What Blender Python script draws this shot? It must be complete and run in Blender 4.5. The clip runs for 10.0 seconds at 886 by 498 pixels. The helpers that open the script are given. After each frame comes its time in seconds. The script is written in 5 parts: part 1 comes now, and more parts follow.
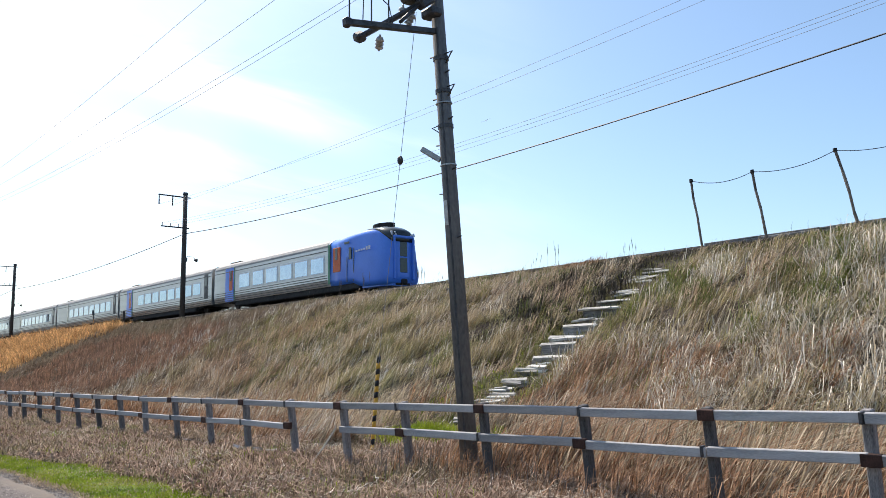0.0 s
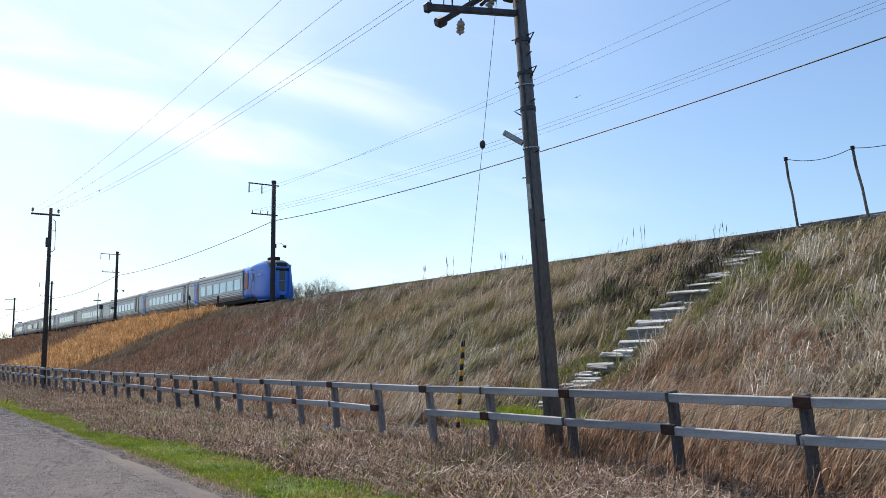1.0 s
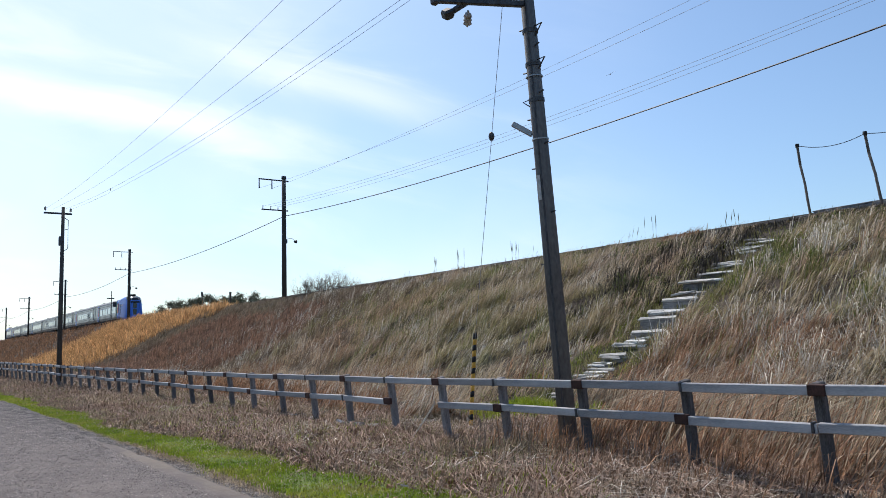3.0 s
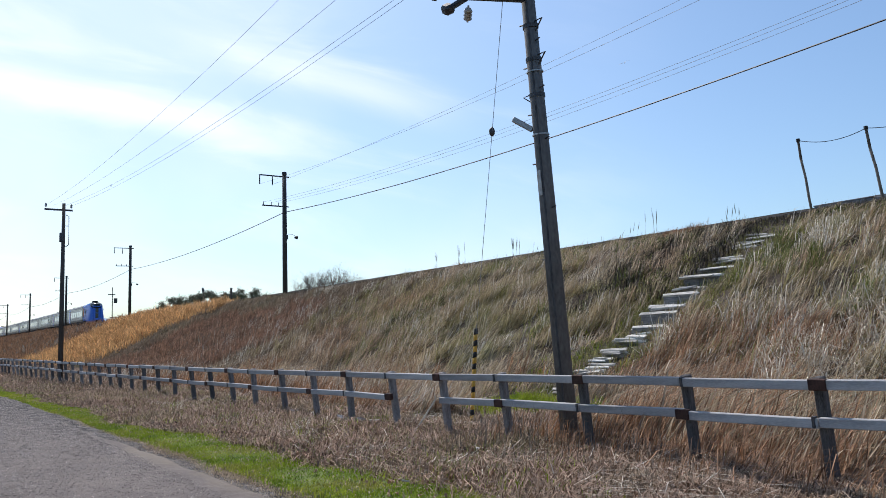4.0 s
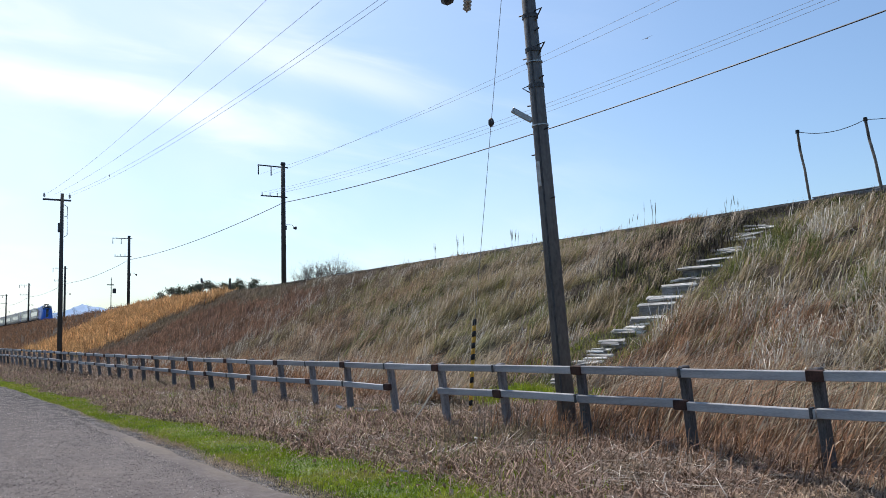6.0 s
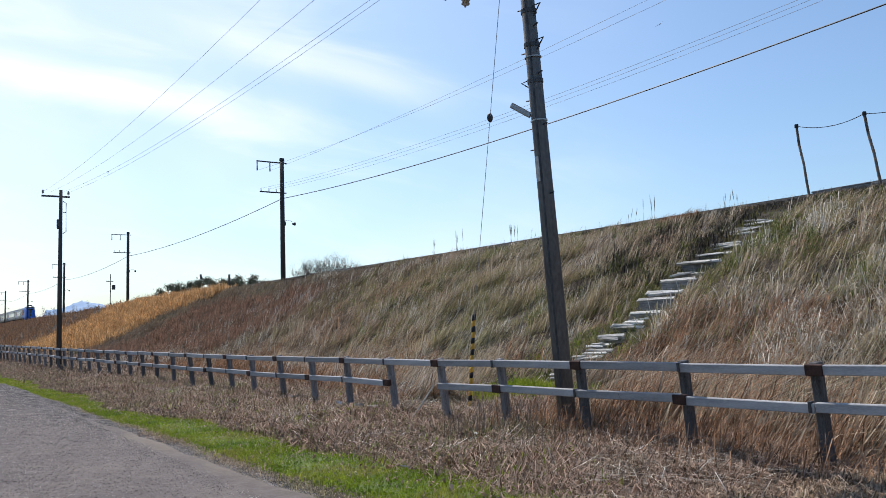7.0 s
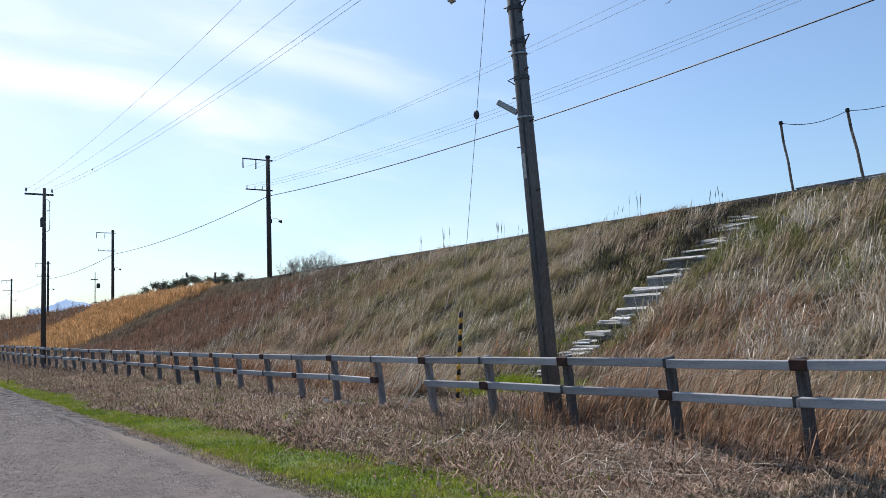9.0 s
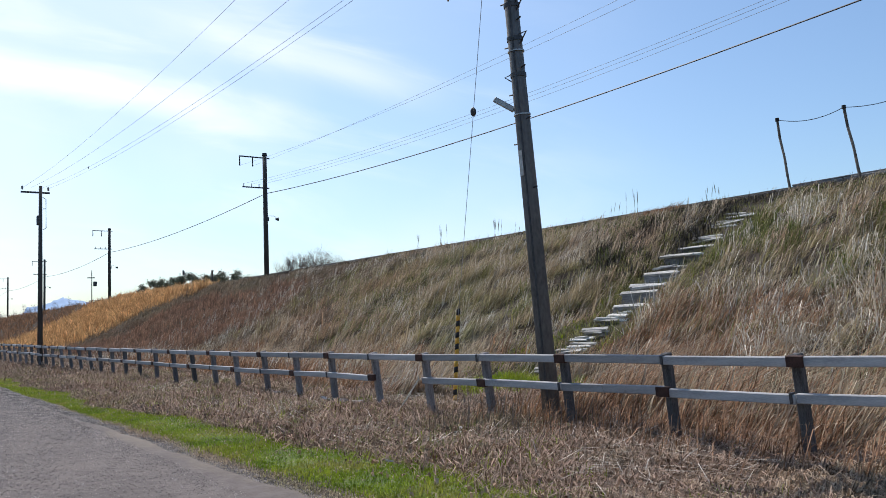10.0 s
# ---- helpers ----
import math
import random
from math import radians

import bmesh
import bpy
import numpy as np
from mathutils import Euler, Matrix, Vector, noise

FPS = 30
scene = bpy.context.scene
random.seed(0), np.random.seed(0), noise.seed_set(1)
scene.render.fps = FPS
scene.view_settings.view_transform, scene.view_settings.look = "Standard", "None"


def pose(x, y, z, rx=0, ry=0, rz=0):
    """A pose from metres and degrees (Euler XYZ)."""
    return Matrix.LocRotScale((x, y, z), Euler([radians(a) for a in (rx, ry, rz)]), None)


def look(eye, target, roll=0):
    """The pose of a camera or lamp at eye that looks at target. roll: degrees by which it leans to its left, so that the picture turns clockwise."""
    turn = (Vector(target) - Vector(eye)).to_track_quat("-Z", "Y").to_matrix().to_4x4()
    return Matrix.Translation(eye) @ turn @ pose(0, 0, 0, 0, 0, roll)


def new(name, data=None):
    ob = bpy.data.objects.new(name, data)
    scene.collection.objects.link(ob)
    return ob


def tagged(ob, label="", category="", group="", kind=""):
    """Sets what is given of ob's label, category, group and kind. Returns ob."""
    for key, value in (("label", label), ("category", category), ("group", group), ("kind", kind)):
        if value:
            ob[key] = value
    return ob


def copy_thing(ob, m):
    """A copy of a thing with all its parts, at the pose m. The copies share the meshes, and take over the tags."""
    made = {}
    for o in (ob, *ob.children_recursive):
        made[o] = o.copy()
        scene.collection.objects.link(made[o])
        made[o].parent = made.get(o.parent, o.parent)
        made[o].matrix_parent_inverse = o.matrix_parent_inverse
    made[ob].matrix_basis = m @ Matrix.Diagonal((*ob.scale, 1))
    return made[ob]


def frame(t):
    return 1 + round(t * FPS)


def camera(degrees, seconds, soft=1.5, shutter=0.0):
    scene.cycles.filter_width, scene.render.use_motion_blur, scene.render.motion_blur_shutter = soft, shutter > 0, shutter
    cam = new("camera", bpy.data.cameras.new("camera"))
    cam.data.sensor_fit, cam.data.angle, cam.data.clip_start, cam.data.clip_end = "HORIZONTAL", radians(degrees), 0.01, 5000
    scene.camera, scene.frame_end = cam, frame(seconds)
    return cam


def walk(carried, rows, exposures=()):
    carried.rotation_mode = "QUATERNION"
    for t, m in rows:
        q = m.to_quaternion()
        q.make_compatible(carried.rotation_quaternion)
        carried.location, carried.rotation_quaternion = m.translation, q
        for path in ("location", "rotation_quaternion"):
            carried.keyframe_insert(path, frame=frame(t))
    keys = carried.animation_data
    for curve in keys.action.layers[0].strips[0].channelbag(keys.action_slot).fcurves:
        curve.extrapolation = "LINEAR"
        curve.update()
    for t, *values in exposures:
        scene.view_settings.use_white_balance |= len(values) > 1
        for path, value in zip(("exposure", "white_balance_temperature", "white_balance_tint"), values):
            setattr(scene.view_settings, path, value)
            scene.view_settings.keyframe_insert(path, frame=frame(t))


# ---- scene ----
# ---- camera: stands by the roadside and pans by hand ----
cam = camera(58.5, 10.0, soft=0.7)
EYE = 1.55
ROWS = [
    (0, 49.038, 8.205, 1.038),
    (0.5, 52.617, 7.131, 0.489),
    (1, 55.087, 7.165, 0.804),
    (1.5, 55.108, 7.123, 1.387),
    (2, 55.371, 6.985, 1.472),
    (2.5, 55.799, 6.84, 1.593),
    (4, 56.016, 6.346, 1.694),
    (4.5, 56, 6.15, 1.85),
    (5, 55.992, 5.913, 1.752),
    (5.5, 55.955, 5.776, 1.59),
    (7, 55.877, 5.345, 1.778),
    (7.5, 55.743, 5.225, 1.924),
    (8, 55.526, 5.192, 2.016),
    (8.5, 55.173, 5.161, 1.992),
    (9, 54.952, 5.108, 2.05),
    (9.5, 54.855, 4.982, 2.229),
    (10, 54.754, 4.909, 2.186),
]
EXPOSURES = [(0.0, 0.42, 7000, 13), (0.5, 0.22, 6800, 13), (1.0, 0.08, 6600, 13), (1.5, 0.0, 6500, 13), (10.0, -0.03, 6500, 13)]
walk(cam, [(t, pose(0, 0, EYE, 90 + pitch, roll, yaw)) for t, yaw, pitch, roll in ROWS], EXPOSURES)

# ---- light ----
SUN_YAW, SUN_UP = 83.0, 52.0
world = bpy.data.worlds.new("sky")
scene.world = world
world.use_nodes = True
wt = world.node_tree
bg = wt.nodes["Background"]
sky = wt.nodes.new("ShaderNodeTexSky")
sky.sky_type = "NISHITA"
sky.sun_disc = False
sky.sun_elevation, sky.sun_rotation = radians(SUN_UP), radians(-SUN_YAW)
sky.air_density, sky.dust_density, sky.ozone_density = 1.0, 1.4, 2.0
STREAKS = [(-0.263, 0.03, -0.041, 0.0, 0.034, 0.5), (-0.006, 0.239, 0.046, -0.042, 0.045, 0.4)]  # (from, to, across, slope, width, strength)
tc = wt.nodes.new("ShaderNodeTexCoord")


def sky_node(kind, inputs, operation=None):
    n = wt.nodes.new(kind)
    if operation:
        n.operation = operation
    for k, v in inputs.items():
        if isinstance(v, bpy.types.NodeSocket):
            wt.links.new(v, n.inputs[k])
        else:
            n.inputs[k].default_value = v
    return n.outputs["Value" if kind == "ShaderNodeVectorMath" else 0]


def sky_range(v, a0, b0, c0=0.0, d0=1.0):
    n = wt.nodes.new("ShaderNodeMapRange")
    n.interpolation_type = "SMOOTHSTEP"
    wt.links.new(v, n.inputs["Value"])
    for k, val in (("From Min", a0), ("From Max", b0), ("To Min", c0), ("To Max", d0)):
        n.inputs[k].default_value = val
    return n.outputs[0]


def sky_math(op, a0, b0=0.0):
    return sky_node("ShaderNodeMath", {0: a0, 1: b0}, op)


# thin cirrus drawn out along one direction of the wind: u runs along the streaks, v across them
u = sky_node("ShaderNodeVectorMath", {0: tc.outputs["Generated"], 1: (0.297, 0.939, -0.174)}, "DOT_PRODUCT")
v = sky_node("ShaderNodeVectorMath", {0: tc.outputs["Generated"], 1: (0.334, 0.068, 0.940)}, "DOT_PRODUCT")
uv = sky_node("ShaderNodeCombineXYZ", {0: sky_math("MULTIPLY", u, 2.2), 1: sky_math("MULTIPLY", v, 9.0)})
fibre = sky_node("ShaderNodeTexNoise", {"Vector": uv, "Scale": 1.6, "Detail": 7.0, "Roughness": 0.55, "Distortion": 0.5})
veil = sky_range(sky_node("ShaderNodeTexNoise", {"Vector": tc.outputs["Generated"], "Scale": 2.6, "Detail": 4.0}), 0.35, 0.75)
west = sky_range(sky_node("ShaderNodeSeparateXYZ", {0: tc.outputs["Generated"]}), -0.55, -0.97)
cloud = sky_math("MULTIPLY", sky_math("ADD", sky_math("ADD", sky_math("MULTIPLY", veil, 0.34), 0.05), sky_math("MULTIPLY", sky_range(fibre, 0.45, 0.75), 0.3)), west)
for u0, u1, v0, slope, width, amount in STREAKS:
    off = sky_math("ABSOLUTE", sky_math("SUBTRACT", v, sky_math("ADD", sky_math("MULTIPLY", u, slope), v0)))
    off = sky_math("ADD", off, sky_math("MULTIPLY", sky_math("SUBTRACT", fibre, 0.5), -width * 1.3))
    along = sky_math("MULTIPLY", sky_range(u, u0 - 0.16, u0 + 0.05), sky_range(u, u1 + 0.06, u1 - 0.12))
    cloud = sky_math("ADD", cloud, sky_math("MULTIPLY", sky_math("MULTIPLY", sky_range(off, width, 0.0), along), amount))
cm = wt.nodes.new("ShaderNodeMixRGB")
cm.inputs[2].default_value = (8.6, 9.0, 9.4, 1)
wt.links.new(sky_math("MINIMUM", cloud, 0.85), cm.inputs[0])
ct = wt.nodes.new("ShaderNodeMixRGB")
ct.blend_type = "MULTIPLY"
ct.inputs[0].default_value, ct.inputs[2].default_value = 1.0, (0.825, 0.99, 1.08, 1)
wt.links.new(sky.outputs[0], ct.inputs[1])
wt.links.new(ct.outputs[0], cm.inputs[1])
wt.links.new(cm.outputs[0], bg.inputs[0])
bg.inputs[1].default_value = 0.14
sun = new("sun", bpy.data.lights.new("sun", "SUN"))
sun.data.energy, sun.data.angle, sun.data.color = 4.15, radians(0.6), (1.0, 0.94, 0.86)
a, e = radians(SUN_YAW), radians(SUN_UP)
sun.matrix_world = look((-60 * math.sin(a) * math.cos(e), 60 * math.cos(a) * math.cos(e), 60 * math.sin(e)), (0, 0, 0))


# ---- materials ----
def mat(name, c1, c2, rough=0.8, metal=0.0, scale=6.0, fine=60.0, bump=0.3, stretch=(1, 1, 1), island=0.0, per_object=0.0, spec=0.3, leaf=0.0, patches=None, patch_scale=0.2):
    """Two-scale noise between two colours; island / per_object: spread of brightness between pieces; patches: ramp of (position, colour) over large noise."""
    m = bpy.data.materials.new(name)
    m.use_nodes = True
    t = m.node_tree
    N, L = t.nodes, t.links
    b = N["Principled BSDF"]
    b.inputs["Roughness"].default_value, b.inputs["Metallic"].default_value = rough, metal
    b.inputs["Specular IOR Level"].default_value = spec
    co, mpg = N.new("ShaderNodeTexCoord"), N.new("ShaderNodeMapping")
    mpg.inputs["Scale"].default_value = stretch
    L.new(co.outputs["Object"], mpg.inputs["Vector"])
    n1, n2 = N.new("ShaderNodeTexNoise"), N.new("ShaderNodeTexNoise")
    n1.inputs["Scale"].default_value, n2.inputs["Scale"].default_value = scale, fine
    n1.inputs["Detail"].default_value, n2.inputs["Detail"].default_value = 5, 4
    for n in (n1, n2):
        L.new(mpg.outputs[0], n.inputs["Vector"])
    mul = N.new("ShaderNodeMath")
    mul.operation = "MULTIPLY_ADD"
    mul.inputs[1].default_value = 0.45
    L.new(n2.outputs[0], mul.inputs[0])
    sc = N.new("ShaderNodeMath")
    sc.operation = "MULTIPLY"
    sc.inputs[1].default_value = 0.65
    L.new(n1.outputs[0], sc.inputs[0])
    L.new(sc.outputs[0], mul.inputs[2])
    ramp = N.new("ShaderNodeValToRGB")
    ramp.color_ramp.elements[0].position, ramp.color_ramp.elements[1].position = 0.4, 0.68
    ramp.color_ramp.elements[0].color, ramp.color_ramp.elements[1].color = (*c1, 1), (*c2, 1)
    L.new(mul.outputs[0], ramp.inputs[0])
    col = ramp.outputs[0]
    if patches:
        n3 = N.new("ShaderNodeTexNoise")
        n3.inputs["Scale"].default_value, n3.inputs["Detail"].default_value, n3.inputs["Roughness"].default_value = patch_scale, 5, 0.65
        L.new(co.outputs["Object"], n3.inputs["Vector"])
        pr = N.new("ShaderNodeValToRGB")
        while len(pr.color_ramp.elements) < len(patches):
            pr.color_ramp.elements.new(0.5)
        for el, (p, c) in zip(pr.color_ramp.elements, patches):
            el.position, el.color = p, (*c, 1)
        L.new(n3.outputs[0], pr.inputs[0])
        mx = N.new("ShaderNodeMixRGB")
        mx.inputs[0].default_value = 0.72
        L.new(col, mx.inputs[1])
        L.new(pr.outputs[0], mx.inputs[2])
        col = mx.outputs[0]
    for amount, node, out in ((island, "ShaderNodeNewGeometry", "Random Per Island"), (per_object, "ShaderNodeObjectInfo", "Random")):
        if amount:
            g = N.new(node)
            mr = N.new("ShaderNodeMapRange")
            mr.inputs["To Min"].default_value, mr.inputs["To Max"].default_value = 1 - amount, 1 + amount
            L.new(g.outputs[out], mr.inputs["Value"])
            hs = N.new("ShaderNodeHueSaturation")
            L.new(mr.outputs[0], hs.inputs["Value"])
            L.new(col, hs.inputs["Color"])
            col = hs.outputs[0]
    L.new(col, b.inputs["Base Color"])
    if bump:
        bp = N.new("ShaderNodeBump")
        bp.inputs["Strength"].default_value, bp.inputs["Distance"].default_value = bump, 0.02
        L.new(mul.outputs[0], bp.inputs["Height"])
        L.new(bp.outputs[0], b.inputs["Normal"])
    if leaf:
        tr, ms = N.new("ShaderNodeBsdfTranslucent"), N.new("ShaderNodeMixShader")
        ms.inputs[0].default_value = leaf
        L.new(col, tr.inputs["Color"])
        L.new(b.outputs[0], ms.inputs[1])
        L.new(tr.outputs[0], ms.inputs[2])
        L.new(ms.outputs[0], N["Material Output"].inputs["Surface"])
    return m


M_SOIL = mat("soil_thatch", (0.034, 0.026, 0.019), (0.1, 0.075, 0.055), 0.95, scale=1.2, fine=22, bump=0.8,
             patches=[(0.35, (0.06, 0.042, 0.03)), (0.5, (0.085, 0.064, 0.046)), (0.62, (0.05, 0.05, 0.027))], patch_scale=0.3)
M_ASPHALT = mat("asphalt", (0.035, 0.032, 0.03), (0.22, 0.2, 0.185), 0.92, scale=5, fine=24, bump=0.9,
                patches=[(0.35, (0.1, 0.08, 0.073)), (0.5, (0.128, 0.103, 0.093)), (0.65, (0.163, 0.132, 0.117))], patch_scale=0.7)


def sandy_edge(m):
    """Tan sand and dust washed over the asphalt along its ragged edge."""
    t = m.node_tree
    N, L = t.nodes, t.links
    b = N["Principled BSDF"]
    old = b.inputs["Base Color"].links[0].from_socket
    co, sep = N.new("ShaderNodeTexCoord"), N.new("ShaderNodeSeparateXYZ")
    L.new(co.outputs["Object"], sep.inputs[0])

    def op(kind, a0, b0, c0=0.0):
        n = N.new("ShaderNodeMath")
        n.operation = kind
        for k, v in enumerate((a0, b0, c0)):
            if isinstance(v, bpy.types.NodeSocket):
                L.new(v, n.inputs[k])
            else:
                n.inputs[k].default_value = v
        return n.outputs[0]

    inside = op("SUBTRACT", op("MULTIPLY_ADD", sep.outputs[0], 0.024, 3.504), sep.outputs[1])
    for scale, amount in ((0.9, 1.1), (7.0, 0.45), (38.0, 0.3)):
        n = N.new("ShaderNodeTexNoise")
        n.inputs["Scale"].default_value, n.inputs["Detail"].default_value = scale, 3
        L.new(co.outputs["Object"], n.inputs["Vector"])
        inside = op("MULTIPLY_ADD", op("SUBTRACT", n.outputs[0], 0.5), amount, inside)
    r = N.new("ShaderNodeMapRange")
    r.inputs["From Min"].default_value, r.inputs["From Max"].default_value = 0.45, 0.0
    r.inputs["To Min"].default_value, r.inputs["To Max"].default_value = 0.0, 0.85
    L.new(inside, r.inputs["Value"])
    mx = N.new("ShaderNodeMixRGB")
    mx.inputs[2].default_value = (0.2, 0.165, 0.125, 1)
    L.new(r.outputs[0], mx.inputs[0])
    L.new(old, mx.inputs[1])
    L.new(mx.outputs[0], b.inputs["Base Color"])


sandy_edge(M_ASPHALT)
M_STRAW = mat("dry_grass", (0.095, 0.07, 0.048), (0.8, 0.66, 0.48), 0.75, scale=4.2, fine=9, bump=0, island=0.5, leaf=0.3,
              patches=[(0.34, (0.29, 0.17, 0.105)), (0.46, (0.4, 0.315, 0.225)), (0.56, (0.32, 0.27, 0.18)), (0.66, (0.19, 0.2, 0.08))], patch_scale=0.22)
M_OLIVE = mat("greenish_dry_grass", (0.08, 0.075, 0.034), (0.56, 0.49, 0.29), 0.8, scale=4.2, fine=9, bump=0, island=0.5, leaf=0.3,
              patches=[(0.38, (0.3, 0.225, 0.12)), (0.5, (0.26, 0.24, 0.1)), (0.62, (0.155, 0.19, 0.04))], patch_scale=0.3)
M_RUST = mat("russet_grass", (0.1, 0.052, 0.03), (0.5, 0.3, 0.18), 0.8, scale=4.2, fine=9, bump=0, island=0.5, leaf=0.25)
M_DULL = mat("dull_far_grass", (0.07, 0.056, 0.044), (0.55, 0.465, 0.36), 0.8, scale=2.2, fine=6, bump=0, island=0.5, leaf=0.25,
             patches=[(0.36, (0.17, 0.115, 0.08)), (0.48, (0.215, 0.165, 0.115)), (0.58, (0.175, 0.15, 0.095)), (0.68, (0.125, 0.13, 0.055))], patch_scale=0.16)
M_SPROUT = mat("sprouting_grass", (0.035, 0.048, 0.014), (0.2, 0.24, 0.07), 0.8, scale=4.2, fine=9, bump=0, island=0.5, leaf=0.3)
M_WEED = mat("dead_weeds", (0.03, 0.026, 0.022), (0.16, 0.135, 0.11), 0.85, scale=4.2, fine=9, bump=0, island=0.5)
M_BROWN = mat("brown_far_grass", (0.1, 0.062, 0.044), (0.46, 0.29, 0.2), 0.8, scale=2.2, fine=6, bump=0, island=0.45, leaf=0.25)
M_GRIT = mat("road_grit", (0.06, 0.053, 0.048), (0.4, 0.35, 0.31), 0.9, scale=4, fine=40, bump=0, island=0.75)
M_PALE = mat("bleached_stems", (0.5, 0.45, 0.37), (0.78, 0.72, 0.62), 0.7, scale=2, fine=9, bump=0, island=0.35, leaf=0.15)
M_THATCH = mat("flattened_thatch", (0.07, 0.048, 0.036), (0.54, 0.42, 0.32), 0.85, scale=3.5, fine=12, bump=0, island=0.55, leaf=0.15,
               patches=[(0.36, (0.175, 0.1, 0.07)), (0.52, (0.285, 0.2, 0.148)), (0.66, (0.185, 0.16, 0.085))], patch_scale=0.5)
M_GREEN = mat("fresh_grass", (0.05, 0.085, 0.012), (0.33, 0.36, 0.05), 0.7, scale=2.6, fine=9, bump=0, island=0.4, leaf=0.4,
              patches=[(0.36, (0.11, 0.2, 0.014)), (0.5, (0.25, 0.34, 0.02)), (0.64, (0.36, 0.34, 0.08))], patch_scale=1.1)
M_TURF = mat("turf", (0.06, 0.09, 0.018), (0.16, 0.2, 0.04), 0.9, scale=4, fine=30, bump=0.8,
             patches=[(0.38, (0.08, 0.13, 0.02)), (0.54, (0.13, 0.17, 0.035)), (0.66, (0.2, 0.17, 0.09))], patch_scale=0.8)
M_REED = mat("golden_reed", (0.24, 0.128, 0.052), (0.84, 0.54, 0.265), 0.7, scale=1.6, fine=4, bump=0, island=0.5, leaf=0.3)
M_WOOD = mat("weathered_fence_wood", (0.25, 0.25, 0.255), (0.43, 0.425, 0.425), 0.8, scale=2, fine=22, bump=0.35, stretch=(1, 6, 6), per_object=0.22)
M_POST = mat("weathered_post_wood", (0.07, 0.063, 0.061), (0.27, 0.255, 0.25), 0.88, scale=3, fine=30, bump=0.5, stretch=(6, 6, 1), per_object=0.5)
M_SLEEVE = mat("rusty_sleeve", (0.03, 0.016, 0.013), (0.085, 0.042, 0.032), 0.85, scale=12, fine=80, bump=0.4, per_object=0.2)
# one grey timber twice: paler for sunlit tops, darker for shaded fronts
M_STEP = mat("sunlit_step_timber", (0.24, 0.23, 0.205), (0.76, 0.73, 0.67), 0.9, scale=3, fine=26, bump=0.7, stretch=(1, 6, 6), per_object=0.38)
M_RISER = mat("shaded_riser_timber", (0.11, 0.1, 0.09), (0.33, 0.305, 0.275), 0.9, scale=3, fine=26, bump=0.7, stretch=(1, 6, 6), per_object=0.25)
M_DECK = mat("grey_deck_timber", (0.09, 0.09, 0.095), (0.3, 0.3, 0.3), 0.85, scale=3, fine=26, bump=0.5, stretch=(1, 6, 6), per_object=0.25)
M_POLE = mat("weathered_concrete", (0.095, 0.094, 0.093), (0.185, 0.183, 0.18), 0.85, scale=1.6, fine=30, bump=0.12, stretch=(1, 1, 0.4))
M_RPOLE = mat("dark_pole", (0.05, 0.045, 0.04), (0.1, 0.09, 0.08), 0.85, scale=2, fine=30, bump=0.2, stretch=(1, 1, 0.3))
M_STEEL = mat("dark_steel", (0.05, 0.05, 0.052), (0.11, 0.11, 0.115), 0.55, 0.6, scale=8, fine=60, bump=0.1)
M_GALV = mat("galvanised_steel", (0.3, 0.3, 0.3), (0.45, 0.45, 0.45), 0.45, 0.8, scale=8, fine=60, bump=0.1)
M_PORC = mat("porcelain", (0.3, 0.29, 0.28), (0.52, 0.51, 0.49), 0.35, scale=8, fine=50, bump=0.05, spec=0.5)
M_WIRE = mat("wire", (0.05, 0.05, 0.055), (0.09, 0.09, 0.095), 0.6, 0.3, scale=5, fine=50, bump=0)
M_THIN = mat("thin_bright_wire", (0.2, 0.22, 0.25), (0.28, 0.3, 0.33), 0.7, 0.0, scale=5, fine=50, bump=0)
M_YELLOW = mat("yellow_plastic", (0.55, 0.3, 0.04), (0.72, 0.42, 0.07), 0.6, scale=8, fine=50, bump=0.05)
M_BLACK = mat("black_plastic", (0.012, 0.012, 0.012), (0.03, 0.03, 0.03), 0.6, scale=8, fine=50, bump=0.05)
M_RAIL = mat("rusty_rail", (0.025, 0.02, 0.018), (0.07, 0.056, 0.048), 0.7, 0.1, scale=5, fine=60, bump=0.2)
# ballast colour carries the shade of its near face, hence almost black
M_BALLAST = mat("ballast", (0.01, 0.0095, 0.009), (0.032, 0.029, 0.027), 0.95, scale=8, fine=40, bump=1.0)
M_SLEEPER = mat("sleeper_timber", (0.03, 0.027, 0.024), (0.1, 0.09, 0.08), 0.9, scale=5, fine=40, bump=0.4, per_object=0.2)
M_SILVER = mat("stainless_train_side", (0.42, 0.43, 0.43), (0.52, 0.53, 0.53), 0.38, 0.75, scale=0.6, fine=8, bump=0.02, stretch=(0.3, 1, 4))
# dark from grime and from corrugation shading put into the colour
M_RIB = mat("grimy_shaded_steel", (0.07, 0.07, 0.07), (0.16, 0.16, 0.155), 0.6, 0.3, scale=2, fine=20, bump=0.05)
M_ROOF = mat("grey_train_roof", (0.26, 0.26, 0.255), (0.38, 0.38, 0.37), 0.6, 0.1, scale=1, fine=10, bump=0.05)
M_BLUE = mat("blue_train_paint", (0.05, 0.2, 0.74), (0.065, 0.24, 0.82), 0.32, scale=0.8, fine=10, bump=0.01, spec=0.5)
M_TGREEN = mat("green_train_stripe", (0.05, 0.2, 0.12), (0.07, 0.26, 0.15), 0.4, scale=1, fine=10, bump=0.02)
M_ORANGE = mat("orange_door_paint", (0.6, 0.1, 0.025), (0.72, 0.15, 0.04), 0.4, scale=1, fine=10, bump=0.02)
M_UNDER = mat("train_underframe", (0.02, 0.02, 0.02), (0.05, 0.047, 0.045), 0.85, scale=4, fine=30, bump=0.3)
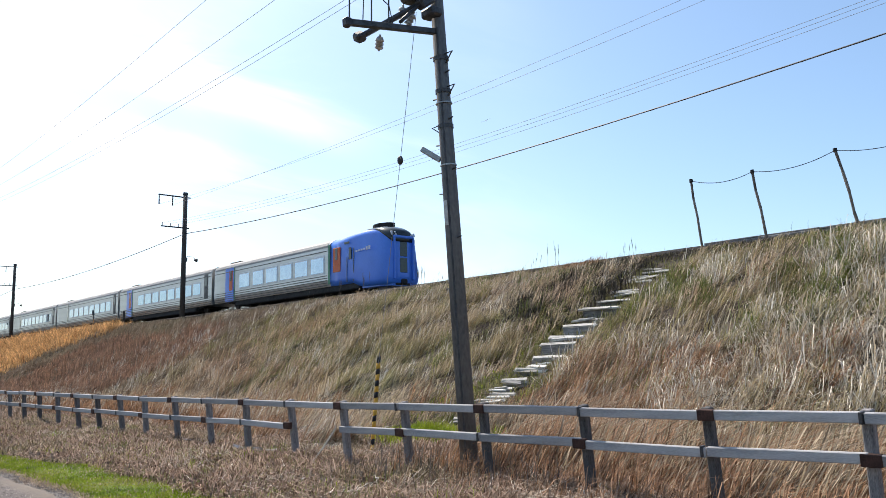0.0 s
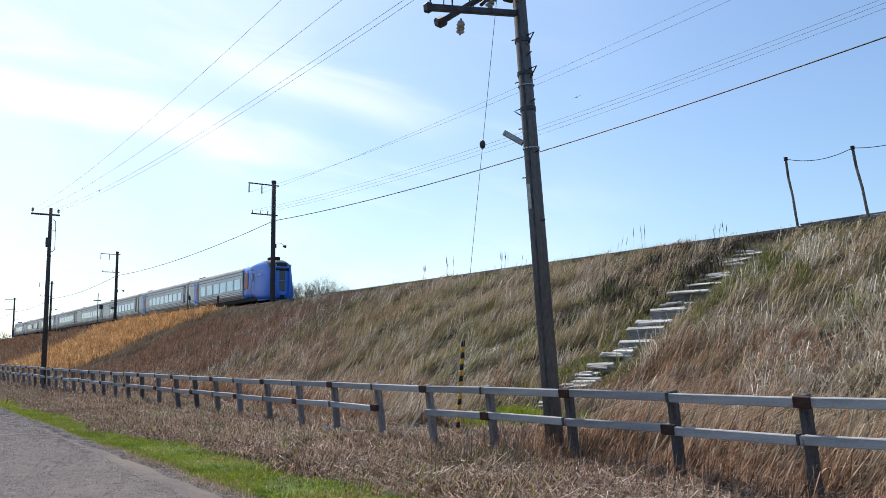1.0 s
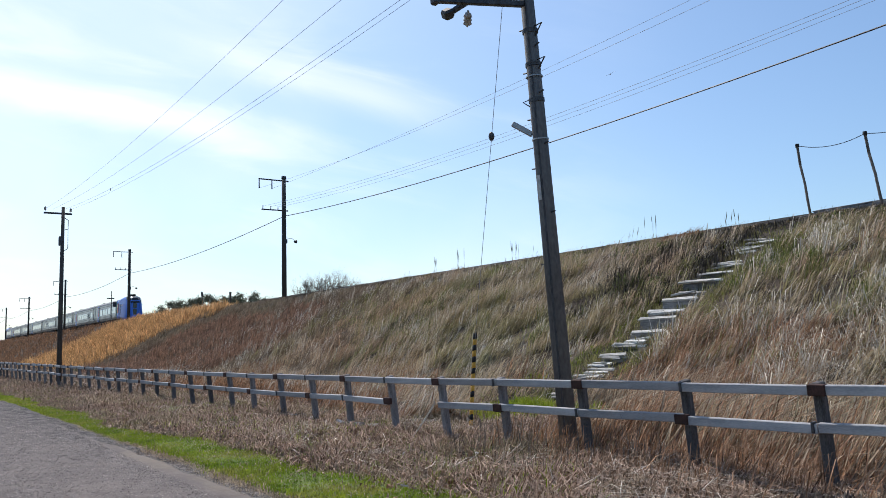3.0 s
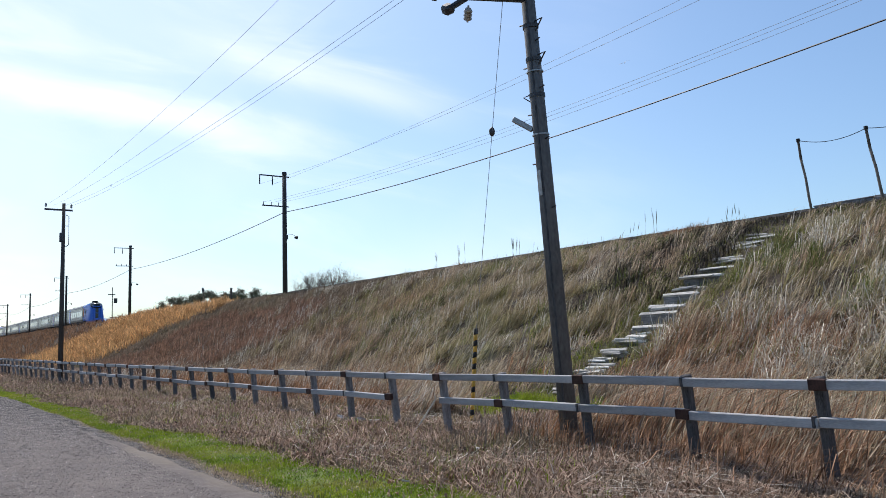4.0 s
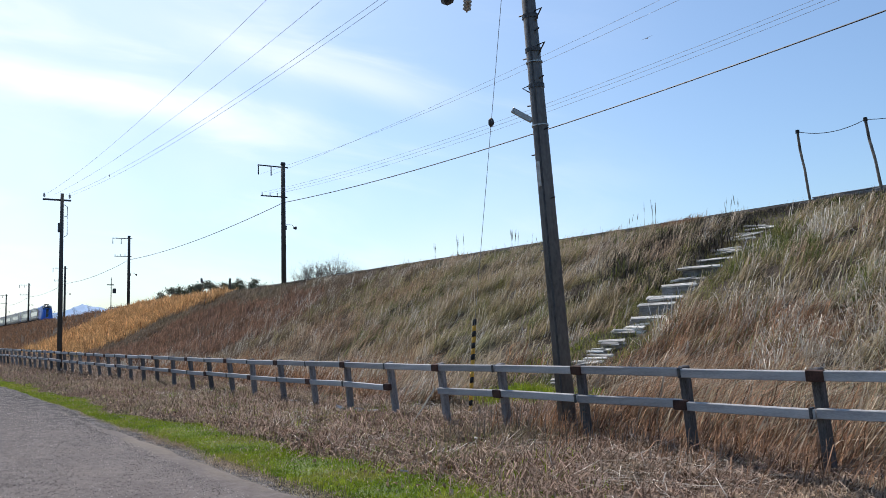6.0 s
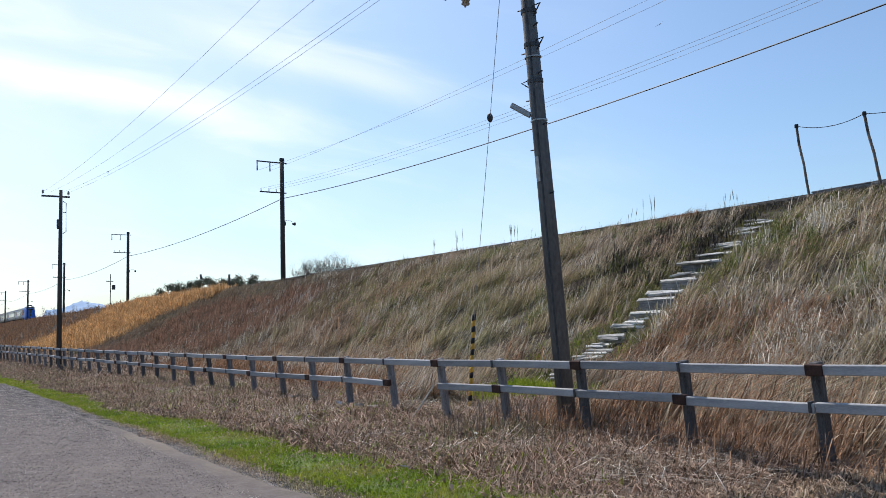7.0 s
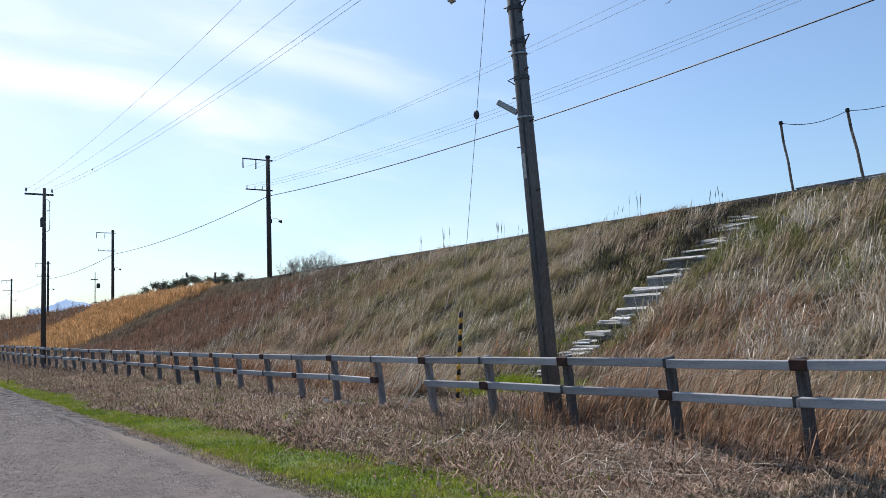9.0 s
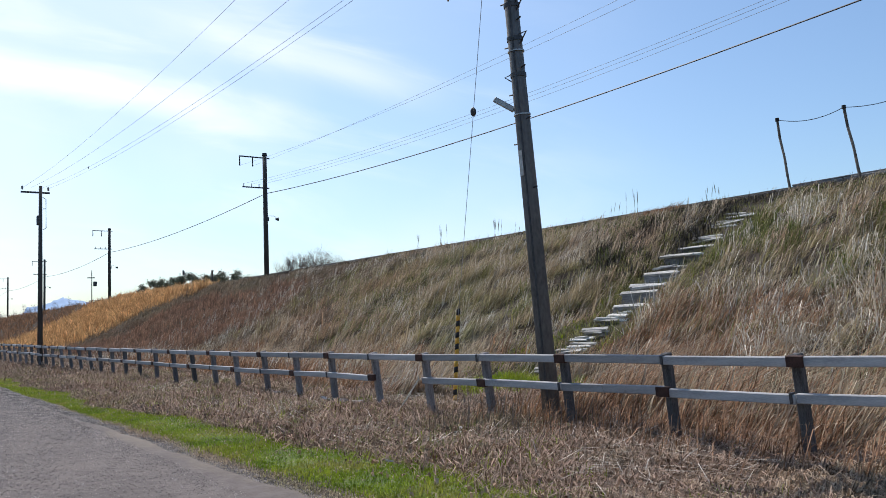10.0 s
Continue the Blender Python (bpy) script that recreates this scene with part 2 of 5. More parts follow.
M_FRAME = mat("light_window_frame", (0.5, 0.52, 0.54), (0.62, 0.64, 0.66), 0.4, 0.3, scale=4, fine=30, bump=0.02)
M_DARKBAND = mat("dark_cab_glass", (0.008, 0.014, 0.016), (0.02, 0.032, 0.034), 0.12, scale=2, fine=20, bump=0, spec=0.6)
M_WINDOW = mat("tinted_train_glass", (0.3, 0.4, 0.5), (0.38, 0.48, 0.58), 0.06, 0.85, scale=0.3, fine=2, bump=0, spec=0.8)
M_WHITE = mat("white_marking", (0.6, 0.62, 0.68), (0.75, 0.76, 0.8), 0.5, scale=4, fine=30, bump=0)
M_GULLWING = mat("gull_wing", (0.74, 0.75, 0.76), (0.84, 0.84, 0.85), 0.6, scale=6, fine=40, bump=0, leaf=0.3)
M_TWIG = mat("bare_twig", (0.11, 0.09, 0.075), (0.24, 0.2, 0.165), 0.85, scale=4, fine=30, bump=0.1, island=0.3)
# needle green lightened so the colour itself carries the haze
M_NEEDLE = mat("hazy_pine_needles", (0.06, 0.075, 0.05), (0.12, 0.135, 0.09), 0.8, scale=1, fine=8, bump=0, island=0.5, leaf=0.2)
M_LITTER = mat("pale_debris", (0.25, 0.23, 0.21), (0.52, 0.5, 0.47), 0.8, scale=6, fine=50, bump=0.2)
M_DRYLEAF = mat("dry_leaf", (0.14, 0.075, 0.045), (0.42, 0.31, 0.22), 0.8, scale=1.5, fine=10, bump=0, island=0.5, leaf=0.2)
M_ROCK = mat("grey_stone", (0.16, 0.15, 0.14), (0.36, 0.34, 0.31), 0.9, scale=8, fine=50, bump=0.5)
# distance haze is mixed into the mountain's pale blue
M_MOUNT = mat("hazy_snowy_mountain", (0.34, 0.47, 0.66), (0.46, 0.59, 0.76), 1.0, scale=0.004, fine=0.02, bump=0, spec=0.0)


# ---- builders ----
def mesh_of(name, bm, material, smooth=False):
    me = bpy.data.meshes.new(name)
    bm.normal_update()
    bm.to_mesh(me)
    bm.free()
    me.materials.append(material)
    if smooth:
        for p in me.polygons:
            p.use_smooth = True
    return me


def part(name, bm, material, parent=None, label="", smooth=False):
    ob = new(name, bm if isinstance(bm, bpy.types.Mesh) else mesh_of(name, bm, material, smooth))
    ob.parent = parent
    return tagged(ob, label)


def thing(name, label, category, group="", m=None, kind=""):
    ob = new(name)
    ob.empty_display_size = 0.2
    if m is not None:
        ob.matrix_basis = m
    return tagged(ob, label, category, group, kind)


def box(sx, sy, sz, at=(0, 0, 0), bevel=0.0, m=None, bm=None):
    bm = bm or bmesh.new()
    vs = bmesh.ops.create_cube(bm, size=1)["verts"]
    bmesh.ops.scale(bm, vec=(sx, sy, sz), verts=vs)
    if m is not None:
        bmesh.ops.transform(bm, matrix=m, verts=vs)
    bmesh.ops.translate(bm, vec=at, verts=vs)
    if bevel:
        es = list({ed for v in vs for ed in v.link_edges})
        bmesh.ops.bevel(bm, geom=es, offset=bevel, segments=1, affect="EDGES")
    return bm


def rod(p, q, r0, r1=None, seg=8, bm=None, caps=True):
    """A tapered rod from p to q."""
    bm = bm or bmesh.new()
    p, q = Vector(p), Vector(q)
    r1 = r0 if r1 is None else r1
    turn = (q - p).to_track_quat("Z", "Y").to_matrix()
    rings = []
    for c, r in ((p, r0), (q, r1)):
        rings.append([bm.verts.new(c + turn @ Vector((r * math.cos(k * math.tau / seg), r * math.sin(k * math.tau / seg), 0))) for k in range(seg)])
    for k in range(seg):
        bm.faces.new((rings[0][k], rings[0][(k + 1) % seg], rings[1][(k + 1) % seg], rings[1][k]))
    if caps:
        bm.faces.new(rings[0][::-1])
        bm.faces.new(rings[1])
    return bm


def tube(points, r, seg=5, bm=None):
    """A bent rod through points."""
    bm = bm or bmesh.new()
    ps = [Vector(p) for p in points]
    rings = []
    for i, c in enumerate(ps):
        d = (ps[min(i + 1, len(ps) - 1)] - ps[max(i - 1, 0)]).to_track_quat("Z", "Y").to_matrix()
        rings.append([bm.verts.new(c + d @ Vector((r * math.cos(k * math.tau / seg), r * math.sin(k * math.tau / seg), 0))) for k in range(seg)])
    for a0, b0 in zip(rings, rings[1:]):
        for k in range(seg):
            bm.faces.new((a0[k], a0[(k + 1) % seg], b0[(k + 1) % seg], b0[k]))
    return bm


def sagging(p, q, sag, n=16):
    p, q = Vector(p), Vector(q)
    return [p.lerp(q, i / n) - Vector((0, 0, sag * 4 * (i / n) * (1 - i / n))) for i in range(n + 1)]


def loft(sections, bm=None, cap=True):
    """Skin over closed rings of equal length."""
    bm = bm or bmesh.new()
    rings = [[bm.verts.new(p) for p in s] for s in sections]
    n = len(rings[0])
    for a0, b0 in zip(rings, rings[1:]):
        for k in range(n):
            bm.faces.new((a0[k], a0[(k + 1) % n], b0[(k + 1) % n], b0[k]))
    if cap:
        bm.faces.new(rings[0][::-1])
        bm.faces.new(rings[-1])
    bmesh.ops.recalc_face_normals(bm, faces=bm.faces[:])
    return bm


# ---- the lie of the land ----
RAIL_Z, TRACK_Y = 5.85, 28.0
rng = np.random.default_rng(7)


def stair_line(y):
    return -14.05 - 0.085 * (y - 15.0)


def smooth_step(a0, b0, v):
    k = np.clip((v - a0) / (b0 - a0), 0, 1)
    return k * k * (3 - 2 * k)


def wave(x, y):
    return (np.sin(x * 0.37 + y * 0.61) + np.sin(x * 0.83 - y * 0.47 + 1.3) + np.sin(x * 1.71 + y * 1.33 + 4.0) * 0.6) / 2.6


def vnoise(x, y, cell, seed):
    """Smooth random values from 0 to 1 over cells of that many metres."""
    table = np.random.default_rng(seed).random((64, 64))
    gx, gy = np.asarray(x, float) / cell, np.asarray(y, float) / cell
    i, j = np.floor(gx).astype(int), np.floor(gy).astype(int)
    fx, fy = gx - i, gy - j
    fx, fy = fx * fx * (3 - 2 * fx), fy * fy * (3 - 2 * fy)
    t = lambda p, q: table[p % 64, q % 64]
    return (t(i, j) * (1 - fx) + t(i + 1, j) * fx) * (1 - fy) + (t(i, j + 1) * (1 - fx) + t(i + 1, j + 1) * fx) * fy


def road_edge(x):
    return 3.36 + 0.024 * (np.clip(x, -70, 30) + 6) + 0.03 * np.sin(x * 0.9) + 0.02 * np.sin(x * 2.7 + 1)


def height(x, y):
    """Ground height: road level, verge, the foot of the bank, the bank, the track bed and the far side."""
    x, y = np.asarray(x, float), np.asarray(y, float)
    back = 5.0 * smooth_step(-109, -116, x)
    toe, crest = 12.6 + back + 0.35 * np.sin(x * 0.21), 23.9 + 0.0 * x
    k = np.clip((y - toe) / (crest - toe), 0, 1)
    bank = 5.16 * (0.93 * k + 0.07 * k * k * (3 - 2 * k))
    far = 5.16 * (1 - np.clip((y - 32) / 11, 0, 1))
    z = np.where(y < 30, bank, far)
    rough = 0.07 * smooth_step(4.5, 6.5, y) * (1 - smooth_step(40, 60, np.abs(y)))
    beside = np.clip(np.abs(x - stair_line(y)) - 0.9, 0, 1)
    hummock = 0.34 * (vnoise(x, y, 1.15, 3) + 0.5 * vnoise(x, y, 0.55, 4) - 0.75) * smooth_step(11.0, 13.5, y) * (1 - smooth_step(21.5, 23.2, y)) * beside
    hummock = hummock + 0.12 * (vnoise(x, y, 0.9, 5) + 0.6 * vnoise(x, y, 0.4, 6) - 0.8) * smooth_step(4.9, 6.0, y) * (1 - smooth_step(11.0, 12.5, y)) * (x > -34)
    return z + hummock + rough * wave(x * 1.3, y * 1.3) * (0.4 + np.minimum(k * 4, 1) * (1 - 0.6 * (k > 0.97))) - 0.04 * (1 - smooth_step(2.5, 4.2, y - 0 * x))


def grid_object(name, xs, ys, zf, material, label, category, kind):
    X, Y = np.meshgrid(xs, ys, indexing="ij")
    Z = zf(X, Y)
    nx, ny = X.shape
    idx = np.arange(nx * ny).reshape(nx, ny)
    quads = np.stack([idx[:-1, :-1], idx[1:, :-1], idx[1:, 1:], idx[:-1, 1:]], -1).reshape(-1, 4)
    me = bpy.data.meshes.new(name)
    me.from_pydata(np.stack([X, Y, Z], -1).reshape(-1, 3).tolist(), [], quads.tolist())
    me.materials.append(material)
    for p in me.polygons:
        p.use_smooth = True
    return tagged(new(name, me), label, category, "", kind)


xs = np.concatenate([[-4500, -2500, -1400, -900, -650, -500, -420], np.arange(-360, -130, 4.0), np.arange(-130, -34, 0.6), np.arange(-34, 14, 0.3), np.arange(14, 60, 4), [80, 150, 400, 1000, 2500]])
ys = np.concatenate([[-2500, -800, -250, -90, -40, -20, -10, -5, 0, 2], np.arange(2.4, 26.1, 0.4), np.arange(27, 46, 1.0), [60, 100, 200, 500, 1200, 2500]])
grid_object("ground", xs, ys, height, M_SOIL, "brown soil and dead thatch of the roadside and railway bank", "ground", "structure")

# road with a ragged edge against the verge
rx = np.concatenate([[-600, -300, -150, -100], np.arange(-70, 12, 0.35), [20, 40, 100, 300]])
me = bpy.data.meshes.new("road")
rv, rf = [], []
for x in rx:
    ed = float(road_edge(x)) + (0.06 * noise.noise((x * 1.9, 0, 0)) + 0.05 * noise.noise((x * 5.3, 3, 0)))
    rv += [(x, -4.2, -0.06), (x, -4.2, 0.0), (x, -0.6, 0.05), (x, ed - 0.3, 0.012), (x, ed, -0.05)]
for i in range(len(rx) - 1):
    for k in range(4):
        rf.append((5 * i + k, 5 * i + 5 + k, 5 * i + 6 + k, 5 * i + 1 + k))
me.from_pydata(rv, [], rf)
me.materials.append(M_ASPHALT)
tagged(new("road", me), "worn grey asphalt lane with a ragged edge", "road", "", "structure")


# ---- track on the bank ----
prof = [(24.5, 4.98), (25.9, 5.6), (30.1, 5.6), (31.7, 4.95)]
bm = loft([[(x, y, z) for y, z in prof] for x in (-420, 60)], cap=False)
tagged(part("track_ballast", bm, M_BALLAST), "stone ballast under the railway track, colour darkened for shade", "ballast", "", "structure")


def rail(y):
    s = RAIL_Z
    ring = [(y - 0.06, s - 0.17), (y + 0.06, s - 0.17), (y + 0.06, s - 0.15), (y + 0.012, s - 0.13), (y + 0.012, s - 0.04), (y + 0.034, s - 0.03),
            (y + 0.034, s), (y - 0.034, s), (y - 0.034, s - 0.03), (y - 0.012, s - 0.04), (y - 0.012, s - 0.13), (y - 0.06, s - 0.15)]
    bm = loft([[(x, yy, zz) for yy, zz in ring] for x in (-420, 60)])
    return tagged(part("rail", bm, M_RAIL), "rust-brown steel rail with a worn top", "rail", "rails of the track", "structure")


rail(TRACK_Y - 0.57)
rail(TRACK_Y + 0.57)
sleepers = thing("sleepers", "old timber sleepers lying in the ballast", "sleepers", kind="structure")
sleeper_mesh = mesh_of("sleeper", box(0.22, 2.1, 0.14, bevel=0.012), M_SLEEPER)
for i in range(200):
    ob = part("sleeper", sleeper_mesh, None, sleepers)
    ob.location, ob.rotation_euler = (5 - i * 0.66, TRACK_Y, 5.61), (0, 0, random.uniform(-0.02, 0.02))
# timber edging of the crossing at the head of the stairs
edging = thing("track_edging", "row of dark old timbers edging the track", "timber edging")
for i in range(9):
    ob = part("plank", box(1.97, 0.6, 0.05, bevel=0.01), M_DECK, edging)
    ob.location, ob.rotation_euler = (-13.62 + i * 2.0, 25.15 + random.uniform(-0.05, 0.05), 5.5 + 0.02 * random.random()), (0, random.uniform(-0.012, 0.012), 0)
    bm = box(1.95, 0.22, 0.26, bevel=0.02)
    ob = part("timber", bm, M_DECK, edging)
    ob.location, ob.rotation_euler = (-13.6 + i * 2.0, 24.95 + random.uniform(-0.05, 0.05), 5.34 + 0.02 * random.random()), (0, random.uniform(-0.012, 0.012), 0)


# ---- grass ----
def blades(name, x, y, length, width, lean, jitter, droop, material, label, lift=0.0, group="", base=None, tuft_id=None, flat=1.0, swirl=0.45, clumps=0.35):
    """One mesh of bent tapering blades rooted at x, y. lean: mean (x, y) tilt of the tips as a share of the length; droop: how far the tips hang."""
    n = len(x)
    z = (height(x, y) if base is None else base) + lift
    L = length * rng.uniform(0.55, 1.25, n) * (1 - np.where(x > -66, 0.68, 0.3) * smooth_step(21.8, 23.8, y))
    # the wind has laid the growth in swirls
    turn = swirl * 2 * (vnoise(x, y, 2.1, 31) + 0.6 * vnoise(x, y, 0.8, 32) - 0.8)
    mx, my = lean[0] * np.cos(turn) - lean[1] * np.sin(turn), lean[0] * np.sin(turn) + lean[1] * np.cos(turn)
    lx, ly = mx + rng.normal(0, jitter, n), my + rng.normal(0, jitter, n)
    L = L * (1 - clumps + 2 * clumps * vnoise(x, y, 0.75, 33))
    if tuft_id is not None:
        k = int(tuft_id.max()) + 1
        lx, ly = mx + rng.normal(0, jitter * 0.9, k)[tuft_id] + (lx - mx) * 0.7, my + rng.normal(0, jitter * 0.9, k)[tuft_id] + (ly - my) * 0.7
        L = L * rng.uniform(0.65, 1.3, k)[tuft_id]
    up = np.sqrt(np.clip(1 - np.minimum(lx * lx + ly * ly, 0.93), 0.07, 1)) * flat
    az = rng.uniform(0, np.pi, n)
    w = width * rng.uniform(0.6, 1.3, n)
    wx, wy = np.cos(az) * w / 2, np.sin(az) * w / 2
    d = droop * rng.uniform(0.5, 1.25, n)
    mid = np.stack([x + lx * L * 0.4, y + ly * L * 0.4, z + up * L * 0.58], -1)
    tip = np.stack([x + lx * L * (1 + 0.25 * d), y + ly * L * (1 + 0.25 * d), z + up * L * (1 - d)], -1)
    root = np.stack([x, y, z - 0.03], -1)
    side = np.stack([wx, wy, np.zeros(n)], -1)
    V = np.stack([root - side, root + side, mid + side * 0.8, mid - side * 0.8, tip], 1).reshape(-1, 3)
    base_i = np.arange(n)[:, None] * 5
    loops = np.concatenate([base_i + np.array([0, 1, 2, 3]), base_i + np.array([3, 2, 4])], 1).reshape(-1)
    me = bpy.data.meshes.new(name)
    me.vertices.add(n * 5)
    me.vertices.foreach_set("co", V.astype(np.float32).reshape(-1))
    me.loops.add(n * 7)
    me.loops.foreach_set("vertex_index", loops.astype(np.int32))
    me.polygons.add(n * 2)
    starts = (np.arange(n)[:, None] * 7 + np.array([0, 4])).reshape(-1)
    me.polygons.foreach_set("loop_start", starts.astype(np.int32))
    me.polygons.foreach_set("loop_total", np.tile([4, 3], n).astype(np.int32))
    me.update()
    me.validate()
    me.materials.append(material)
    return tagged(new(name, me), label, "grass", group, "stuff")


def scatter(n, x0, x1, y0, y1, tuft=0.0, per=7):
    """Random places, in tufts where tuft (their spread in metres) is given."""
    if tuft:
        cx, cy = rng.uniform(x0, x1, n // per), rng.uniform(y0, y1, n // per)
        return np.repeat(cx, per) + rng.normal(0, tuft, (n // per) * per), np.repeat(cy, per) + rng.normal(0, tuft, (n // per) * per)
    return rng.uniform(x0, x1, n), rng.uniform(y0, y1, n)


def off_stairs(x, y, gap=0.5):
    c = stair_line(y)
    return (x < c - gap - 0.35 - 0.25 * (y > 15) + 0.25 * np.sin(y * 2.1)) | (x > c + gap + 0.1 + 0.2 * np.sin(y * 1.7)) | (y < 10.3) | (y > 25)


def field(name, n, x0, x1, y0, y1, keep, tuft=0.12, per=8, gaps=0.0, **kw):
    x, y = scatter(n, x0, x1, y0, y1, tuft, per)
    ids = np.arange(len(x)) // per
    k = (y < 24.9) & off_stairs(x, y) & (x < -0.33 * y + 1.5)
    if gaps:
        k &= vnoise(x, y, 0.6, 41) + rng.uniform(-0.2, 0.2, len(x)) > gaps
    if keep is not None:
        k &= keep(x, y)
    return blades(name, x[k], y[k], tuft_id=ids[k], **kw)


def patch(x, y, f=0.35, s=0.0):
    return (np.sin(x * f + 0.7 * np.sin(y * f * 1.7 + s)) + np.sin(y * f * 1.9 + 1.1 * np.sin(x * f * 0.8 + s)) + 0.7 * np.sin(x * f * 2.9 + y * f * 2.3 + s)) / 2.7


COMB = (0.56, 0.5)


def low_spot(x, y):
    """The trodden hollow at the foot of the stairs."""
    return (x > -13.6 + 0.3 * np.sin(y * 3)) & (x < -9.3 + 0.3 * np.sin(y * 2.3)) & (y < 11.6 + 0.3 * np.sin(x * 2))


def russet_zone(x, y):
    return 1.3 - ((x + 52) / 13) ** 2 - ((y - 15.5) / 5.5) ** 2 + 0.5 * patch(x, y, 0.4, 0.4) > 0.35


field("bank_grass", 74000, -36, -2.5, 10.5, 24.4, lambda x, y: (patch(x, y) < 0.6) & ~low_spot(x, y), gaps=0.36, length=1.0, width=0.021, lean=COMB, jitter=0.19, droop=0.45, material=M_STRAW,
      label="long dry straw-coloured grass combed over the railway bank")
field("bank_grass", 40000, -68, -36, 10.5, 24.4, lambda x, y: ~russet_zone(x, y) | (rng.random(len(x)) < 0.12), length=0.74, width=0.03, lean=COMB, swirl=0.22, jitter=0.22, droop=0.4, material=M_DULL,
      label="dry straw-coloured grass covering the railway bank further off")
field("green_tinged_grass", 62000, -40, -5, 14.0, 24.6, lambda x, y: patch(x, y, 0.4, 2.0) > -0.3, gaps=0.3, swirl=0.32, length=0.72, width=0.02, lean=COMB, jitter=0.24, droop=0.45, material=M_OLIVE,
      label="olive dry grass sprouting green high on the bank")
field("green_tinged_grass", 50000, -74, -28, 12.5, 24.6, lambda x, y: (patch(x, y, 0.25, 2.0) > -0.6) & ~russet_zone(x, y), swirl=0.22, length=0.66, width=0.028, lean=COMB, jitter=0.24, droop=0.4, material=M_DULL,
      label="olive dry grass high on the bank further off")
field("russet_grass", 27000, -13.8, -2, 7.9, 16.0, lambda x, y: (patch(x, y, 0.5, 1.0) - 0.25 * (y > 13) > -0.25) & ~low_spot(x, y), gaps=0.3, length=1.0, width=0.016, lean=(0.55, 0.52), jitter=0.16, droop=0.3, material=M_RUST,
      label="russet dead grass standing behind the fence")
field("bank_grass", 20000, -14, -2, 8.0, 13.0, lambda x, y: ~low_spot(x, y), gaps=0.25, length=1.05, width=0.017, lean=(0.55, 0.52), jitter=0.17, droop=0.35, material=M_STRAW,
      label="tall dry grass leaning behind the fence")
field("russet_grass", 44000, -78, -33, 9.0, 22.5, russet_zone, length=0.72, width=0.03, lean=(0.3, 0.1), jitter=0.2, droop=0.15, material=M_BROWN,
      label="russet dead grass on the lower bank")
field("russet_grass", 12000, -36, -9, 8.2, 13.5, lambda x, y: (patch(x, y, 0.5, 3.0) > -0.1) & ~low_spot(x, y), length=0.85, width=0.018, lean=(0.5, 0.42), jitter=0.17, droop=0.3, material=M_RUST,
      label="russet dead grass at the foot of the bank")
field("golden_reeds", 52000, -106, -66, 11.5, 24.6, lambda x, y: x < -66.5 - (24 - y) * 0.55 + 3.5 * patch(x, y, 0.5, 5) - rng.exponential(3.0, len(x)), tuft=0.3, length=0.98, width=0.055, lean=(0.22, -0.1), jitter=0.2, droop=0.2, material=M_REED,
      label="dense stand of tall golden dead reeds on the bank")
field("far_bank_grass", 26000, -330, -108, 14, 24.8, None, tuft=0.4, length=0.9, width=0.07, lean=(0.1, -0.1), jitter=0.2, droop=0.2, material=M_RUST,
      label="dull russet grass on the far railway bank")
field("sprouting_grass", 22000, -30, -6, 15.5, 24.6, lambda x, y: patch(x, y, 0.6, 5.5) + 0.05 * (y - 20) > 0.2, tuft=0.16, per=14, length=0.62, width=0.016, lean=(0.5, 0.15), jitter=0.35, droop=0.5, material=M_SPROUT,
      label="tufts of fresh green grass among the dead straw")
field("sprouting_grass", 12000, -14.5, -5, 18.0, 24.6, lambda x, y: patch(x, y, 0.7, 1.2) + 0.08 * (y - 20) > -0.1, tuft=0.16, per=14, length=0.66, width=0.016, lean=(0.5, 0.1), jitter=0.35, droop=0.5, material=M_SPROUT,
      label="fresh green grass among straw high on the bank")
field("dead_weeds", 15000, -60, -6, 23.7, 24.85, lambda x, y: patch(x, y, 1.3, 2.5) > -0.5, tuft=0.1, per=6, length=0.42, width=0.014, lean=(0.25, 0.0), jitter=0.4, droop=0.25, material=M_WEED,
      label="low dark dead weeds along the crest of the bank")
field("pale_stems", 10500, -14, -3, 12.5, 22, lambda x, y: patch(x, y, 0.7, 4.0) > 0.0, tuft=0.3, gaps=0.42, length=1.05, width=0.019, lean=(0.2, 0.1), jitter=0.42, droop=0.55, material=M_PALE,
      label="tangle of bleached broken stems in the bank grass")
field("pale_stems", 24000, -50, -4, 9.5, 23, lambda x, y: (patch(x, y, 0.45, 7.0) > -0.4) & ~low_spot(x, y), tuft=0.12, per=6, gaps=0.4, length=0.95, width=0.017, lean=(0.5, 0.45), jitter=0.25, droop=0.35, material=M_PALE,
      label="scattered bleached stems standing in the bank grass")
field("flattened_grass", 84000, -30, -1, 4.3, 12.0, lambda x, y: ((y < 9.3) | low_spot(x, y)) & (y > road_edge(x) + 1.0 - 0.6 * smooth_step(-9, -17, x) + 0.35 * patch(x, y, 1.1)) & (patch(x, y, 1.6, 3.3) > -0.55), tuft=0.16, per=10, swirl=0.7, clumps=0.5, length=0.56, width=0.014, lean=(0.6, 0.12), jitter=0.34, droop=0.85, flat=0.42, material=M_THATCH,
      label="flattened grey-brown thatch before the fence")
field("lying_stems", 2000, -24, -2, 5.0, 9.0, lambda x, y: patch(x, y, 0.8, 3.0) > -0.1, tuft=0.25, per=5, length=0.8, width=0.009, lean=(0.6, 0.1), jitter=0.5, droop=0.6, flat=0.22, material=M_PALE,
      label="long pale stems lying on the thatch", lift=0.06)
